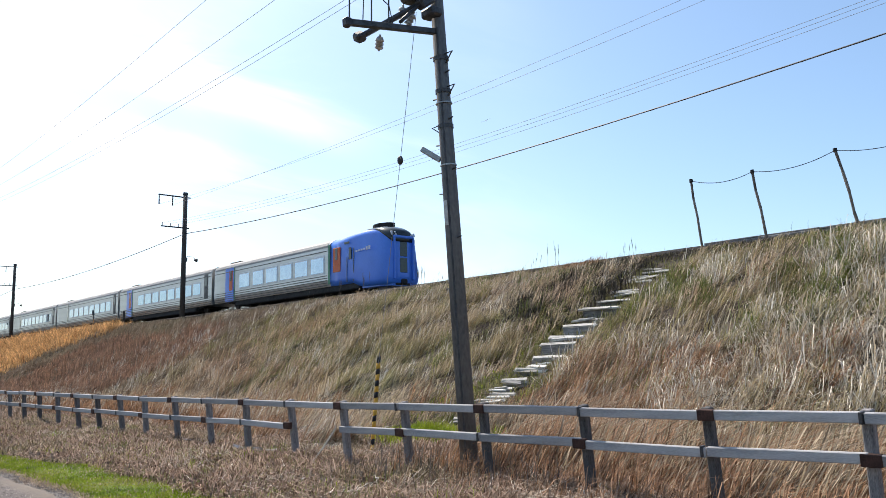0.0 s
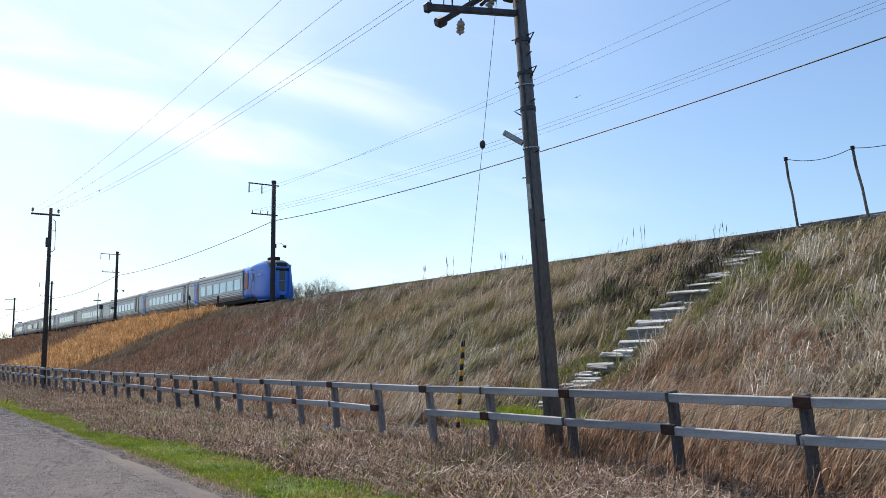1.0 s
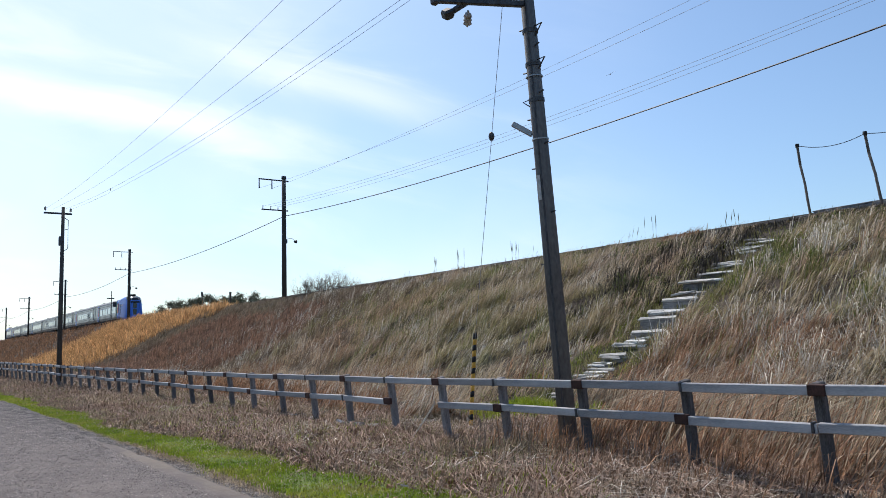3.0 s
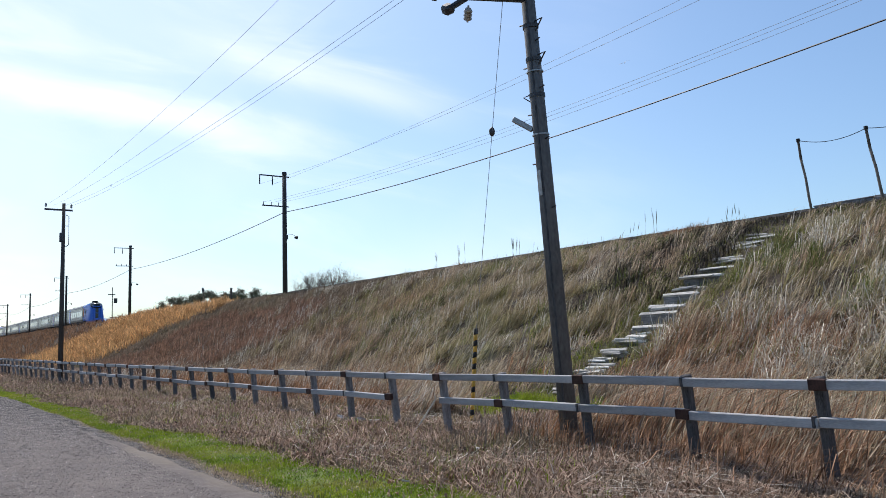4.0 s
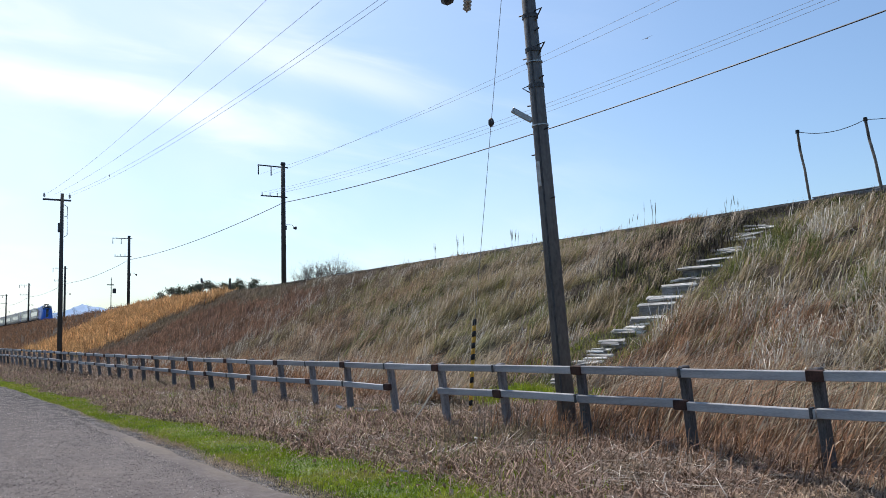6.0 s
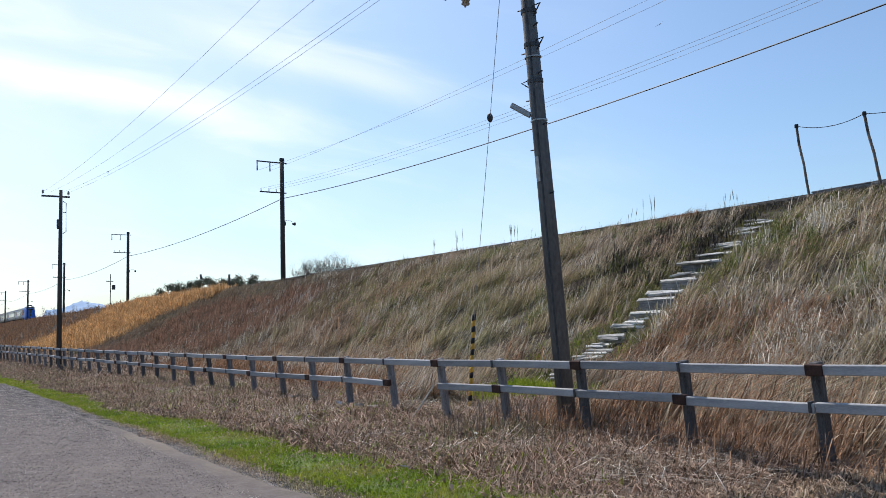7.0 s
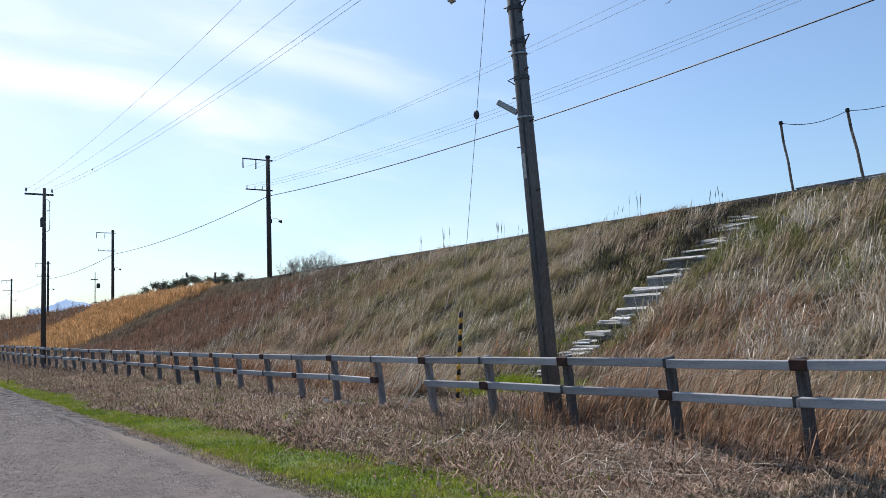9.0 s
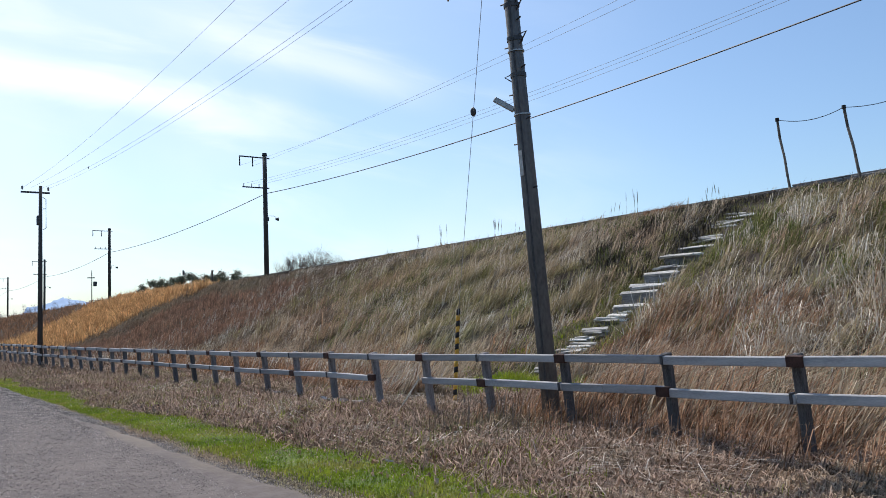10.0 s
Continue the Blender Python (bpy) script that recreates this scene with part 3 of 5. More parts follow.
field("flattened_grass", 44000, -110, -30, 3.2, 12.5, lambda x, y: y > road_edge(x) + 0.55 + 0.2 * patch(x, y, 1.1), tuft=0.3, length=0.38, width=0.034, lean=(0.5, -0.3), jitter=0.4, droop=0.7, flat=0.6, material=M_THATCH,
      label="flattened grey-brown thatch along the fence further off")


def verge_width(x):
    return 1.3 - 0.6 * smooth_step(-9, -17, x) + 0.18 * np.sin(x * 0.8) + 0.1 * np.sin(x * 2.3 + 1)


vx = np.concatenate([np.arange(-90, -24, 0.8), np.arange(-24, 12, 0.25)])
tv, tf = [], []
for i, x in enumerate(vx):
    e0, w0 = float(road_edge(x)), float(verge_width(x))
    for k in range(6):
        yy = e0 + 0.06 + 0.1 * noise.noise((x * 3, k, 0)) + w0 * k / 5
        tv.append((x, yy, float(height(x, yy)) + (0.02 if 0 < k < 5 else -0.02)))
for i in range(len(vx) - 1):
    for k in range(5):
        tf.append((6 * i + k, 6 * i + 6 + k, 6 * i + 7 + k, 6 * i + 1 + k))
me = bpy.data.meshes.new("verge_turf")
me.from_pydata(tv, [], tf)
me.materials.append(M_TURF)
tagged(new("verge_turf", me), "mossy green turf of the road verge", "turf", "", "structure")


def strip(name, n, x0, x1, a0, b0, spread, **kw):
    """Blades along the road edge, from a0 to b0 of the verge's width."""
    x = rng.uniform(x0, x1, n)
    y = road_edge(x) + verge_width(x) * np.clip(rng.uniform(a0, b0, n) + rng.normal(0, spread, n), a0 - 0.25, 1.3)
    return blades(name, x, y, **kw)


strip("verge_grass", 110000, -22, 1, 0.12, 0.95, 0.06, length=0.075, width=0.011, lean=(0.1, -0.1), jitter=0.45, droop=0.4, material=M_GREEN, label="short dense fresh green grass on the road verge")
strip("verge_grass", 50000, -85, -22, 0.06, 0.95, 0.06, length=0.1, width=0.024, lean=(0.1, -0.1), jitter=0.45, droop=0.4, material=M_GREEN, label="short dense fresh green grass further along the verge")
strip("verge_margin", 34000, -34, -2.5, -0.16, 0.16, 0.1, length=0.05, width=0.012, lean=(0.2, -0.2), jitter=0.5, droop=0.6, material=M_STRAW, label="sparse dry tan grass creeping over the road edge")
strip("verge_margin", 9000, -30, -2.5, 0.3, 1.1, 0.15, length=0.1, width=0.011, lean=(0.3, -0.2), jitter=0.5, droop=0.6, material=M_STRAW, label="dry straw blades among the verge grass")
field("verge_grass", 9000, -26, 2, 4.2, 8.5, lambda x, y: patch(x, y, 0.8, 6.0) > 0.2, tuft=0.12, length=0.16, width=0.011, lean=(0.1, -0.1), jitter=0.4, droop=0.3, material=M_GREEN,
      label="green shoots coming through the thatch")
wx, wy = scatter(9500, -1.5, 1.1, 12.0, 24.0, 0.08, 6)
wk = (np.abs(wx) > 0.45) | (rng.random(len(wx)) < 0.45)
wx, wy = (stair_line(wy) + wx)[wk], wy[wk]
blades("low_weeds", wx, wy, length=0.27, width=0.02, lean=(0.1, -0.1), jitter=0.4, droop=0.4, material=M_OLIVE, label="low dark weeds beside the stairs")
field("stair_side_grass", 5000, -16.9, -13.2, 12.2, 24.5, None, tuft=0.08, length=0.24, width=0.013, lean=(0.1, -0.2), jitter=0.35, droop=0.3, material=M_GREEN,
      label="short green growth beside the stairs")
tx, ty = scatter(170, -9.5, -6.2, 5.9, 7.6, 0.15, 5)
blades("thin_twigs", tx, ty, length=0.55, width=0.007, lean=(0.05, 0.0), jitter=0.2, droop=0.1, material=M_TWIG, label="thin dark dead stems standing before the fence")
# coarser growth past the fence where the bank runs on
tx, ty = scatter(26000, -8, 16, 8.5, 24, 0.15, 8)
tk = tx > -0.33 * ty + 1.3
blades("bank_grass", tx[tk], ty[tk], length=0.75, width=0.03, lean=COMB, jitter=0.27, droop=0.45, material=M_STRAW, label="dry straw-coloured grass where the bank runs on")
tx, ty = scatter(9000, -3, 14, 4.6, 9, 0.2, 8)
blades("flattened_grass", tx, ty, length=0.4, width=0.02, lean=(0.5, -0.3), jitter=0.4, droop=0.7, flat=0.6, material=M_THATCH, label="flattened grey-brown thatch where the verge runs on")
tx, ty = rng.normal(-12.6, 0.55, 3200), rng.normal(10.7, 0.5, 3200)
blades("green_tuft", tx, ty, length=0.38, width=0.014, lean=(0.1, -0.1), jitter=0.35, droop=0.4, material=M_GREEN, label="clump of fresh green grass at the foot of the stairs")
tx, ty = rng.normal(-7.6, 1.1, 2200), rng.normal(15.5, 1.6, 2200)
blades("pale_stems", tx, ty, length=0.85, width=0.016, lean=(0.1, -0.1), jitter=0.55, droop=0.5, flat=0.6, material=M_PALE, label="bleached tangle of broken stems on the bank", lift=0.12)
# crest reeds against the sky
crx = np.concatenate([rng.normal(c, 0.5, k) for c, k in ((-20.2, 9), (-21.6, 4), (-27.5, 8), (-30.5, 9), (-33.5, 5), (-38.5, 4), (-46, 4), (-11, 6), (-13, 5), (-16.5, 6), (-9, 7), (-24, 8), (-18.3, 10), (-20.8, 8), (-28.5, 7), (-31.0, 6), (-36, 5), (-42, 5), (-10, 8))])
cry = rng.uniform(23.4, 24.6, len(crx))
blades("crest_reeds", crx, cry, length=1.5, width=0.012, lean=(0.16, 0.1), jitter=0.16, droop=0.25, material=M_TWIG, label="thin dead reed stalks standing on the crest of the bank")
tx, ty = scatter(2600, -64, -6, 23.4, 24.8, 0.1, 6)
blades("crest_grass", tx, ty, length=0.4, width=0.013, lean=(0.2, 0.0), jitter=0.3, droop=0.2, material=M_STRAW, label="fringe of dry grass along the crest of the bank")
tx, ty = scatter(9000, -62, -7, 23.7, 24.8, 0.1, 6)
tk = vnoise(tx, ty * 0.3, 1.3, 71) + 0.25 * rng.random(len(tx)) > 0.66
blades("crest_weeds", tx[tk], ty[tk], length=0.62, width=0.01, lean=(0.2, 0.1), jitter=0.3, droop=0.2, clumps=0.7, material=M_WEED, label="straggling dead weeds standing along the crest")
tx, ty = scatter(1100, -60, -8, 23.9, 24.8, 0.2, 4)
tk = vnoise(tx, ty * 0.3, 2.6, 72) > 0.5
blades("crest_weeds", tx[tk], ty[tk], length=1.05, width=0.011, lean=(0.15, 0.1), jitter=0.22, droop=0.15, material=M_TWIG, label="thin bare stalks standing along the crest")
# low weeds on the trodden ground between the stairs and the track
tx, ty = scatter(5200, -18.5, -11.5, 23.2, 25.0, 0.12, 7)
blades("dead_weeds", tx, ty, length=0.6, width=0.014, lean=(0.2, 0.0), jitter=0.45, droop=0.3, material=M_WEED, label="low dark weeds at the head of the stairs")
# reeds with feathery seed heads in loose clusters on the crest
rv, rf = [], []
for cx, k, top in ((-36.5, 3, 6.26), (-34.0, 5, 6.44), (-29.4, 6, 6.36), (-27.8, 2, 5.79), (-21.9, 3, 6.01), (-21.1, 5, 6.44), (-17.2, 2, 5.84), (-16.9, 3, 5.9)):
    for _ in range(k):
        x, y = cx + random.gauss(0, 0.22), random.uniform(24.0, 24.4)
        base = Vector((x, y, float(height(x, y)) - 0.05))
        tip = Vector((x + random.gauss(0.05, 0.1), y, top + random.uniform(-0.3, 0.08)))
        neck = base.lerp(tip, random.uniform(0.4, 0.6))
        for a, b, ra, rm in ((base, neck, 0.006, 0.009), (neck, tip, 0.004, random.uniform(0.012, 0.022))):
            o = len(rv)
            m = a.lerp(b, 0.45)
            rv += [a, m + Vector((rm, 0, 0)), m + Vector((0, rm, 0)), m - Vector((rm, 0, 0)), m - Vector((0, rm, 0)), b]
            rf += [(o, o + 1 + j, o + 1 + (j + 1) % 4) for j in range(4)] + [(o + 5, o + 1 + (j + 1) % 4, o + 1 + j) for j in range(4)]
me = bpy.data.meshes.new("crest_reeds")
me.from_pydata(rv, [], rf)
me.materials.append(M_TWIG)
tagged(new("crest_reeds", me), "dead reeds with feathery seed heads on the crest", "grass", "", "stuff")
# brushwood tuft standing over the rail near the stairs
tx, ty = rng.normal(-19.35, 0.5, 900), rng.normal(24.0, 0.2, 900)
blades("dry_brush", tx, ty, length=1.15, width=0.014, lean=(0.4, 0.35), jitter=0.25, droop=0.2, material=M_RUST, label="russet brush leaning over the crest of the bank")
# litter and trampled straw under the near fence bays
tx, ty = scatter(8000, -6.0, -0.5, 4.4, 7.9, 0.2, 8)
blades("flattened_grass", tx, ty, length=0.3, width=0.014, lean=(0.4, 0.1), jitter=0.5, droop=0.85, flat=0.45, material=M_THATCH, label="trampled dry straw under the fence", lift=0.03)
tx, ty = scatter(11000, -30, -7.5, 4.8, 8.2, 0.22, 9)
blades("low_weeds", tx, ty, length=0.16, width=0.014, lean=(0.1, -0.1), jitter=0.4, droop=0.4, material=M_OLIVE, label="low olive weeds coming through the thatch")
field("russet_grass", 7000, -13, -1, 6.5, 8.6, lambda x, y: (rng.random(len(x)) < smooth_step(6.4, 8.2, y + 0.5 * vnoise(x, y, 0.7, 51))) & ~low_spot(x, y), length=0.5, width=0.014, lean=(0.45, 0.35), jitter=0.25, droop=0.4, material=M_RUST,
      label="short russet grass straggling through the fence")
tx = rng.uniform(-48, -9, 26000)
ty = road_edge(tx) + verge_width(tx) * 0.9 + rng.exponential(0.7, len(tx))
tk = ty < 7.4
blades("flattened_grass", tx[tk], ty[tk], length=0.24, width=0.026, lean=(0.3, -0.3), jitter=0.45, droop=0.7, flat=0.7, material=M_THATCH, label="low grey thatch beside the green verge")
tx = rng.uniform(-60, -7, 12000)
ty = road_edge(tx) + verge_width(tx) * 0.85 + rng.exponential(0.6, len(tx))
tk = (ty < 7.6) & (vnoise(tx, ty, 1.4, 61) > 0.35)
blades("low_weeds", tx[tk], ty[tk], length=0.15, width=0.022, lean=(0.1, -0.1), jitter=0.4, droop=0.4, material=M_OLIVE, label="dull olive weeds beside the green verge")
tx, ty = scatter(6000, -4.6, -0.4, 4.4, 7.6, 0.2, 8)
blades("flattened_grass", tx, ty, length=0.3, width=0.014, lean=(0.4, 0.1), jitter=0.5, droop=0.85, flat=0.45, material=M_STRAW, label="bleached straw lying under the fence", lift=0.03)
tx, ty = scatter(5000, -19.2, -15.0, 17.5, 24.2, 0.14, 8)
blades("dead_weeds", tx, ty, length=0.62, width=0.02, lean=(0.3, 0.1), jitter=0.4, droop=0.4, material=M_WEED, label="dark dead weeds beside the upper stairs")
# dead leaves under the fence
lx, ly = scatter(8000, -13, -0.8, 4.6, 8.0, 0.35, 9)
blades("dead_leaves", lx, ly, length=0.07, width=0.035, lean=(0.3, -0.3), jitter=0.6, droop=0.7, material=M_DRYLEAF, label="curled dead leaves lying in the thatch", lift=0.04)


# loose grit on the road
gn = 110000
gx = -3 - 27 * rng.random(gn) ** 1.5
ge = road_edge(gx)
gy = np.where(rng.random(gn) < 0.45, ge - rng.exponential(0.35, gn), rng.uniform(-2.0, 1.0, gn) * 1.0 + (ge - 1.0) * rng.random(gn))
gy = np.minimum(gy, ge + 0.03)
gz = np.interp(gy, [-4.2, -0.6, 2.7, 3.4], [0.0, 0.05, 0.014, -0.03])
gr = rng.uniform(0.004, 0.0115, gn) * (1 + 0.03 * np.abs(gx))
ga = rng.uniform(0, np.pi, gn)
corner = np.stack([np.stack([gx + gr * np.cos(ga + k * np.pi / 2) * (1 + 0.5 * (k % 2)), gy + gr * np.sin(ga + k * np.pi / 2), gz - 0.002], -1) for k in range(4)] + [np.stack([gx, gy, gz + gr * 0.6], -1)], 1)
gi = np.arange(gn)[:, None, None] * 5 + np.array([[0, 1, 4], [1, 2, 4], [2, 3, 4], [3, 0, 4]])
me = bpy.data.meshes.new("road_grit")
me.from_pydata(corner.reshape(-1, 3).tolist(), [], gi.reshape(-1, 3).tolist())
me.materials.append(M_GRIT)
tagged(new("road_grit", me), "loose grit lying on the worn asphalt", "grit", "", "stuff")


# ---- fence ----
FENCE_TURN = 2.3
fence_m = pose(0, 0, 0, 0, 0, FENCE_TURN) @ pose(0, 7.69, 0)
fence = thing("roadside_fence", "long two-rail grey weathered timber fence leaning towards the road", "fence", m=fence_m)
PITCH, FIRST, POSTS = 1.556, -4.2 + 3 * 1.556, 44
LEAN = 5.5
post_mesh = mesh_of("post", box(0.095, 0.11, 1.45, (0, 0, -0.725 + 0.01), bevel=0.01), M_POST)
rail_mesh = mesh_of("rail", box(PITCH - 0.012, 0.06, 0.1, bevel=0.008), M_WOOD)
sleeve_mesh = mesh_of("sleeve", box(0.18, 0.075, 0.112, bevel=0.006), M_SLEEVE)
strap_mesh = mesh_of("strap", box(0.03, 0.072, 0.11, bevel=0.004), M_STEEL)
NEAR = (-4.2, -5.78, -7.42, -9.03, -10.54, -12.08, -13.63, -15.13, -16.68, -18.25, -19.72, -21.2, -22.7)
tops = []
for i in range(POSTS):
    x = NEAR[i - 3] if 3 <= i < 16 else (FIRST if i < 3 else -22.7 + 15 * PITCH) - i * PITCH + random.uniform(-0.03, 0.03)
    z = 0.925 + 0.115 * max(0.0, 1 - (i - 3) / 9) ** 1.5 + 0.1 * float(smooth_step(18, 40, i)) + random.uniform(-0.008, 0.008)
    tops.append((x, z))
    ob = part("post", post_mesh, None, fence)
    ob.location, ob.rotation_euler = (x, 0.0, z), (radians(LEAN + random.uniform(-2.0, 2.5)), radians(random.uniform(-1.0, 1.0)), radians(random.uniform(-4, 4)))
for i in range(POSTS):
    x, z = tops[i]
    for low in (0, 1):
        dz, dy = (-0.062, -0.09) if not low else (-0.43, -0.052)
        if i + 1 < POSTS:
            x2, z2 = tops[i + 1]
            if low and i == 7:
                continue
            ob = part("rail", rail_mesh, None, fence)
            ob.scale = ((x - x2) / PITCH, 1, 1)
            ob.location = ((x + x2) / 2, dy, (z + z2) / 2 + dz + random.uniform(-0.006, 0.006) * (1 + low))
            ob.rotation_euler = (radians(LEAN), math.atan2(z2 - z, x - x2) + random.uniform(-0.004, 0.004) * (1 + 2 * low), 0)
        big = (i % 2 == 1) != bool(low)
        ob = part("sleeve" if big else "strap", sleeve_mesh if big else strap_mesh, None, fence)
        ob.location, ob.rotation_euler = (x + (random.uniform(-0.02, 0.05) if big else random.uniform(-0.05, 0.05)), dy - 0.012, z + dz), (radians(LEAN), 0, 0)
stick = thing("broken_stick", "thin pale broken stick leaning on the fence", "stick", m=fence_m @ pose(NEAR[4] + 0.02, -0.12, 0.55))
bm = tube([(-0.05, 0.0, 0.0), (-0.12, -0.2, -0.3), (-0.2, -0.45, -0.62)], 0.013, 6)
part("lower_length", bm, M_PALE, stick)
part("upper_length", tube([(-0.05, 0.0, 0.0), (-0.06, 0.01, 0.05)], 0.011, 6), M_PALE, stick)

# ---- stairs up the bank ----
stairs = thing("bank_stairs", "rough stairs of grey weathered timbers climbing the grassy bank", "stairs")


def weathered_board(w, d0, h):
    """A split old board with ragged ends."""
    bm = box(w, d0, h, bevel=0.01)
    for v in bm.verts:
        end = 1 if abs(v.co.x) > w * 0.4 else 0
        v.co += Vector((random.uniform(-0.06, 0.06) * end, random.uniform(-0.015, 0.015), random.uniform(-0.012, 0.012)))
    return bm


# x, y, width, height of the riser (0: only a heap of split boards), boards lying on it
for x, y, w, rise, loose in ((-14.9, 22.1, 1.0, 0, 3), (-14.8, 21.3, 1.1, 0, 4), (-14.8, 20.3, 1.25, 0, 3), (-14.7, 19.65, 1.15, 0.07, 1), (-14.43, 18.7, 1.3, 0.26, 1), (-14.5, 18.25, 1.0, 0.08, 1),
                             (-14.26, 17.45, 1.1, 0.25, 0), (-14.31, 16.95, 1.2, 0.14, 1), (-14.06, 16.3, 1.2, 0.26, 0), (-14.12, 15.95, 1.05, 0.08, 0), (-14.22, 15.35, 1.1, 0.05, 4), (-14.12, 14.65, 0.8, 0.12, 2),
                             (-14.2, 14.3, 0.55, 0.1, 2), (-14.13, 13.75, 1.0, 0.06, 4), (-14.2, 12.9, 0.6, 0, 2), (-14.1, 12.3, 0.5, 0, 1), (-12.45, 10.1, 0.4, 0, 1)):
    z = float(height(x, y)) - 0.03
    w *= 0.86
    rise *= 0.85
    turn = radians(random.uniform(8, 20))
    if rise:
        # riser takes the shaded timber tone, the step board the sunlit one
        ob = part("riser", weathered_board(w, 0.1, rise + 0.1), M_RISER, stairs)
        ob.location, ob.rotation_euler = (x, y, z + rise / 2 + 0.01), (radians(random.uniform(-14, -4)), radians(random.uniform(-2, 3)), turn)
        ob = part("step", weathered_board(w * 1.02, 0.13, 0.05), M_STEP, stairs)
        ob.location, ob.rotation_euler = (x - 0.02, y + 0.03, z + rise + 0.07), (radians(random.uniform(18, 34)), radians(random.uniform(-3, 3)), turn)
    for k in range(loose):
        ob = part("split_board", weathered_board(w * random.uniform(0.55, 1.0), random.uniform(0.06, 0.12), random.uniform(0.03, 0.06)), M_STEP, stairs)
        ob.location = (x + random.uniform(-0.2, 0.2), y + 0.12 * k - 0.12 + random.uniform(-0.04, 0.04), z + rise + 0.05 + 0.06 * k + random.uniform(-0.02, 0.02))
        ob.rotation_euler = (radians(random.uniform(8, 34)), radians(random.uniform(-7, 5)), turn + radians(random.uniform(-12, 14)))


# ---- stakes and rope at the head of the stairs ----
def stake(base, top, r=0.045):
    ob = thing("stake", "crooked weathered wooden stake on the crest of the bank", "stake", "stakes of the rope rail", Matrix.Translation(base))
    d = Vector(top) - Vector(base)
    bm = bmesh.new()
    pts = [d * k + Vector((random.uniform(-0.03, 0.03), 0, 0)) * (0 < k < 1) for k in (0, 0.25, 0.5, 0.75, 1)]
    for p, q in zip(pts, pts[1:]):
        rod(p, q, r * random.uniform(0.85, 1.1), r * random.uniform(0.85, 1.05), 7, bm)
    part("shaft", bm, M_TWIG, ob)
    part("cap", rod(d - Vector((0, 0, 0.05)), d + Vector((0, 0, 0.06)), r * 1.5, r * 1.4, 8), M_BLACK, ob, "dark cap with the rope knot")
    return ob


STAKES = [((-14.44, 24.5, 5.1), (-14.74, 24.5, 7.73)), ((-12.1, 24.5, 5.0), (-12.48, 24.5, 7.62)), ((-9.26, 24.5, 5.1), (-9.8, 24.5, 7.76)), ((-6.6, 24.5, 5.1), (-7.0, 24.5, 7.75))]
for b0, t0 in STAKES:
    stake(b0, t0)
for (_, t0), (_, t1) in zip(STAKES, STAKES[1:]):
    tagged(part("rope", tube(sagging(t0, t1, 0.2), 0.012), M_WIRE), "slack dark rope strung between the stakes", "rope", "ropes of the stakes")


# ---- leaning utility pole ----
POLE_LEAN = 3.9
pole = thing("utility_pole", "leaning weathered utility pole with step bolts and a tangle of crossarms", "utility pole", m=pose(-8.46, 7.82, 0, POLE_LEAN, 0, 0))
part("shaft", rod((0, 0, -0.6), (0, 0, 8.6), 0.135, 0.088, 20), M_POLE, pole, smooth=True)
part("conduit", tube([(0.06, -0.115, 0.2), (0.055, -0.1, 3.0), (0.05, -0.085, 6.5)], 0.016, 6), M_STEEL, pole, "dark cable conduit strapped to the shaft")
for k, z in enumerate((2.62, 3.35, 4.02, 4.35, 4.75, 5.1, 5.45, 5.8, 6.1)):
    s = 1 if k % 2 else -1
    part("step_bolt", rod((0.09 * s, -0.02, z), (0.2 * s, -0.03, z + 0.01), 0.011, None, 6), M_STEEL, pole)
for z, s in ((5.02, -1), (5.55, 1), (6.05, 1)):
    bm = tube([(0.1 * s, 0, z - 0.1), (0.28 * s, -0.02, z + 0.03), (0.1 * s, 0, z + 0.04)], 0.011, 6)
    part("cable_hook", bm, M_STEEL, pole)
    part("band", rod((0, 0, z - 0.04), (0, 0, z + 0.02), 0.117, None, 16), M_STEEL, pole, "steel band clamped round the shaft")
for z in (4.42, 5.35):
    part("band", rod((0, 0, z), (0, 0, z + 0.02), 0.124, None, 16), M_GALV, pole, "bright wire band")
part("name_plate", box(0.06, 0.012, 0.36, (0.02, -0.126, 3.72)), M_PORC, pole, "blank pale plate")
arm = part("lamp_arm", box(0.34, 0.07, 0.08, m=pose(0, 0, 0, 0, 36, 40), at=(-0.2, -0.15, 4.62), bevel=0.01), M_GALV, pole, "short grey arm jutting from the shaft")
part("crossarm", box(0.085, 1.75, 0.085, m=pose(0, 0, 0, 6.5, 0, 0), at=(0, -0.82, 6.36), bevel=0.008), M_STEEL, pole)
part("arm_end", box(0.12, 0.1, 0.13, (0, -1.66, 6.26), bevel=0.02), M_STEEL, pole)
part("crossarm", box(0.085, 2.0, 0.085, (0, -0.75, 7.6), bevel=0.008), M_STEEL, pole)
part("diagonal_arm", rod((-0.5, -1.12, 6.31), (0.12, -0.1, 6.97), 0.045, None, 6), M_STEEL, pole)
part("dark_fitting", box(0.16, 0.16, 0.14, m=pose(0, 0, 0, 30, 30, 0), at=(-0.5, -1.1, 6.33), bevel=0.03), M_STEEL, pole, "dark cast fitting")
part("brace", rod((0.02, -0.75, 6.45), (0.02, -0.02, 7.1), 0.03, None, 6), M_STEEL, pole)


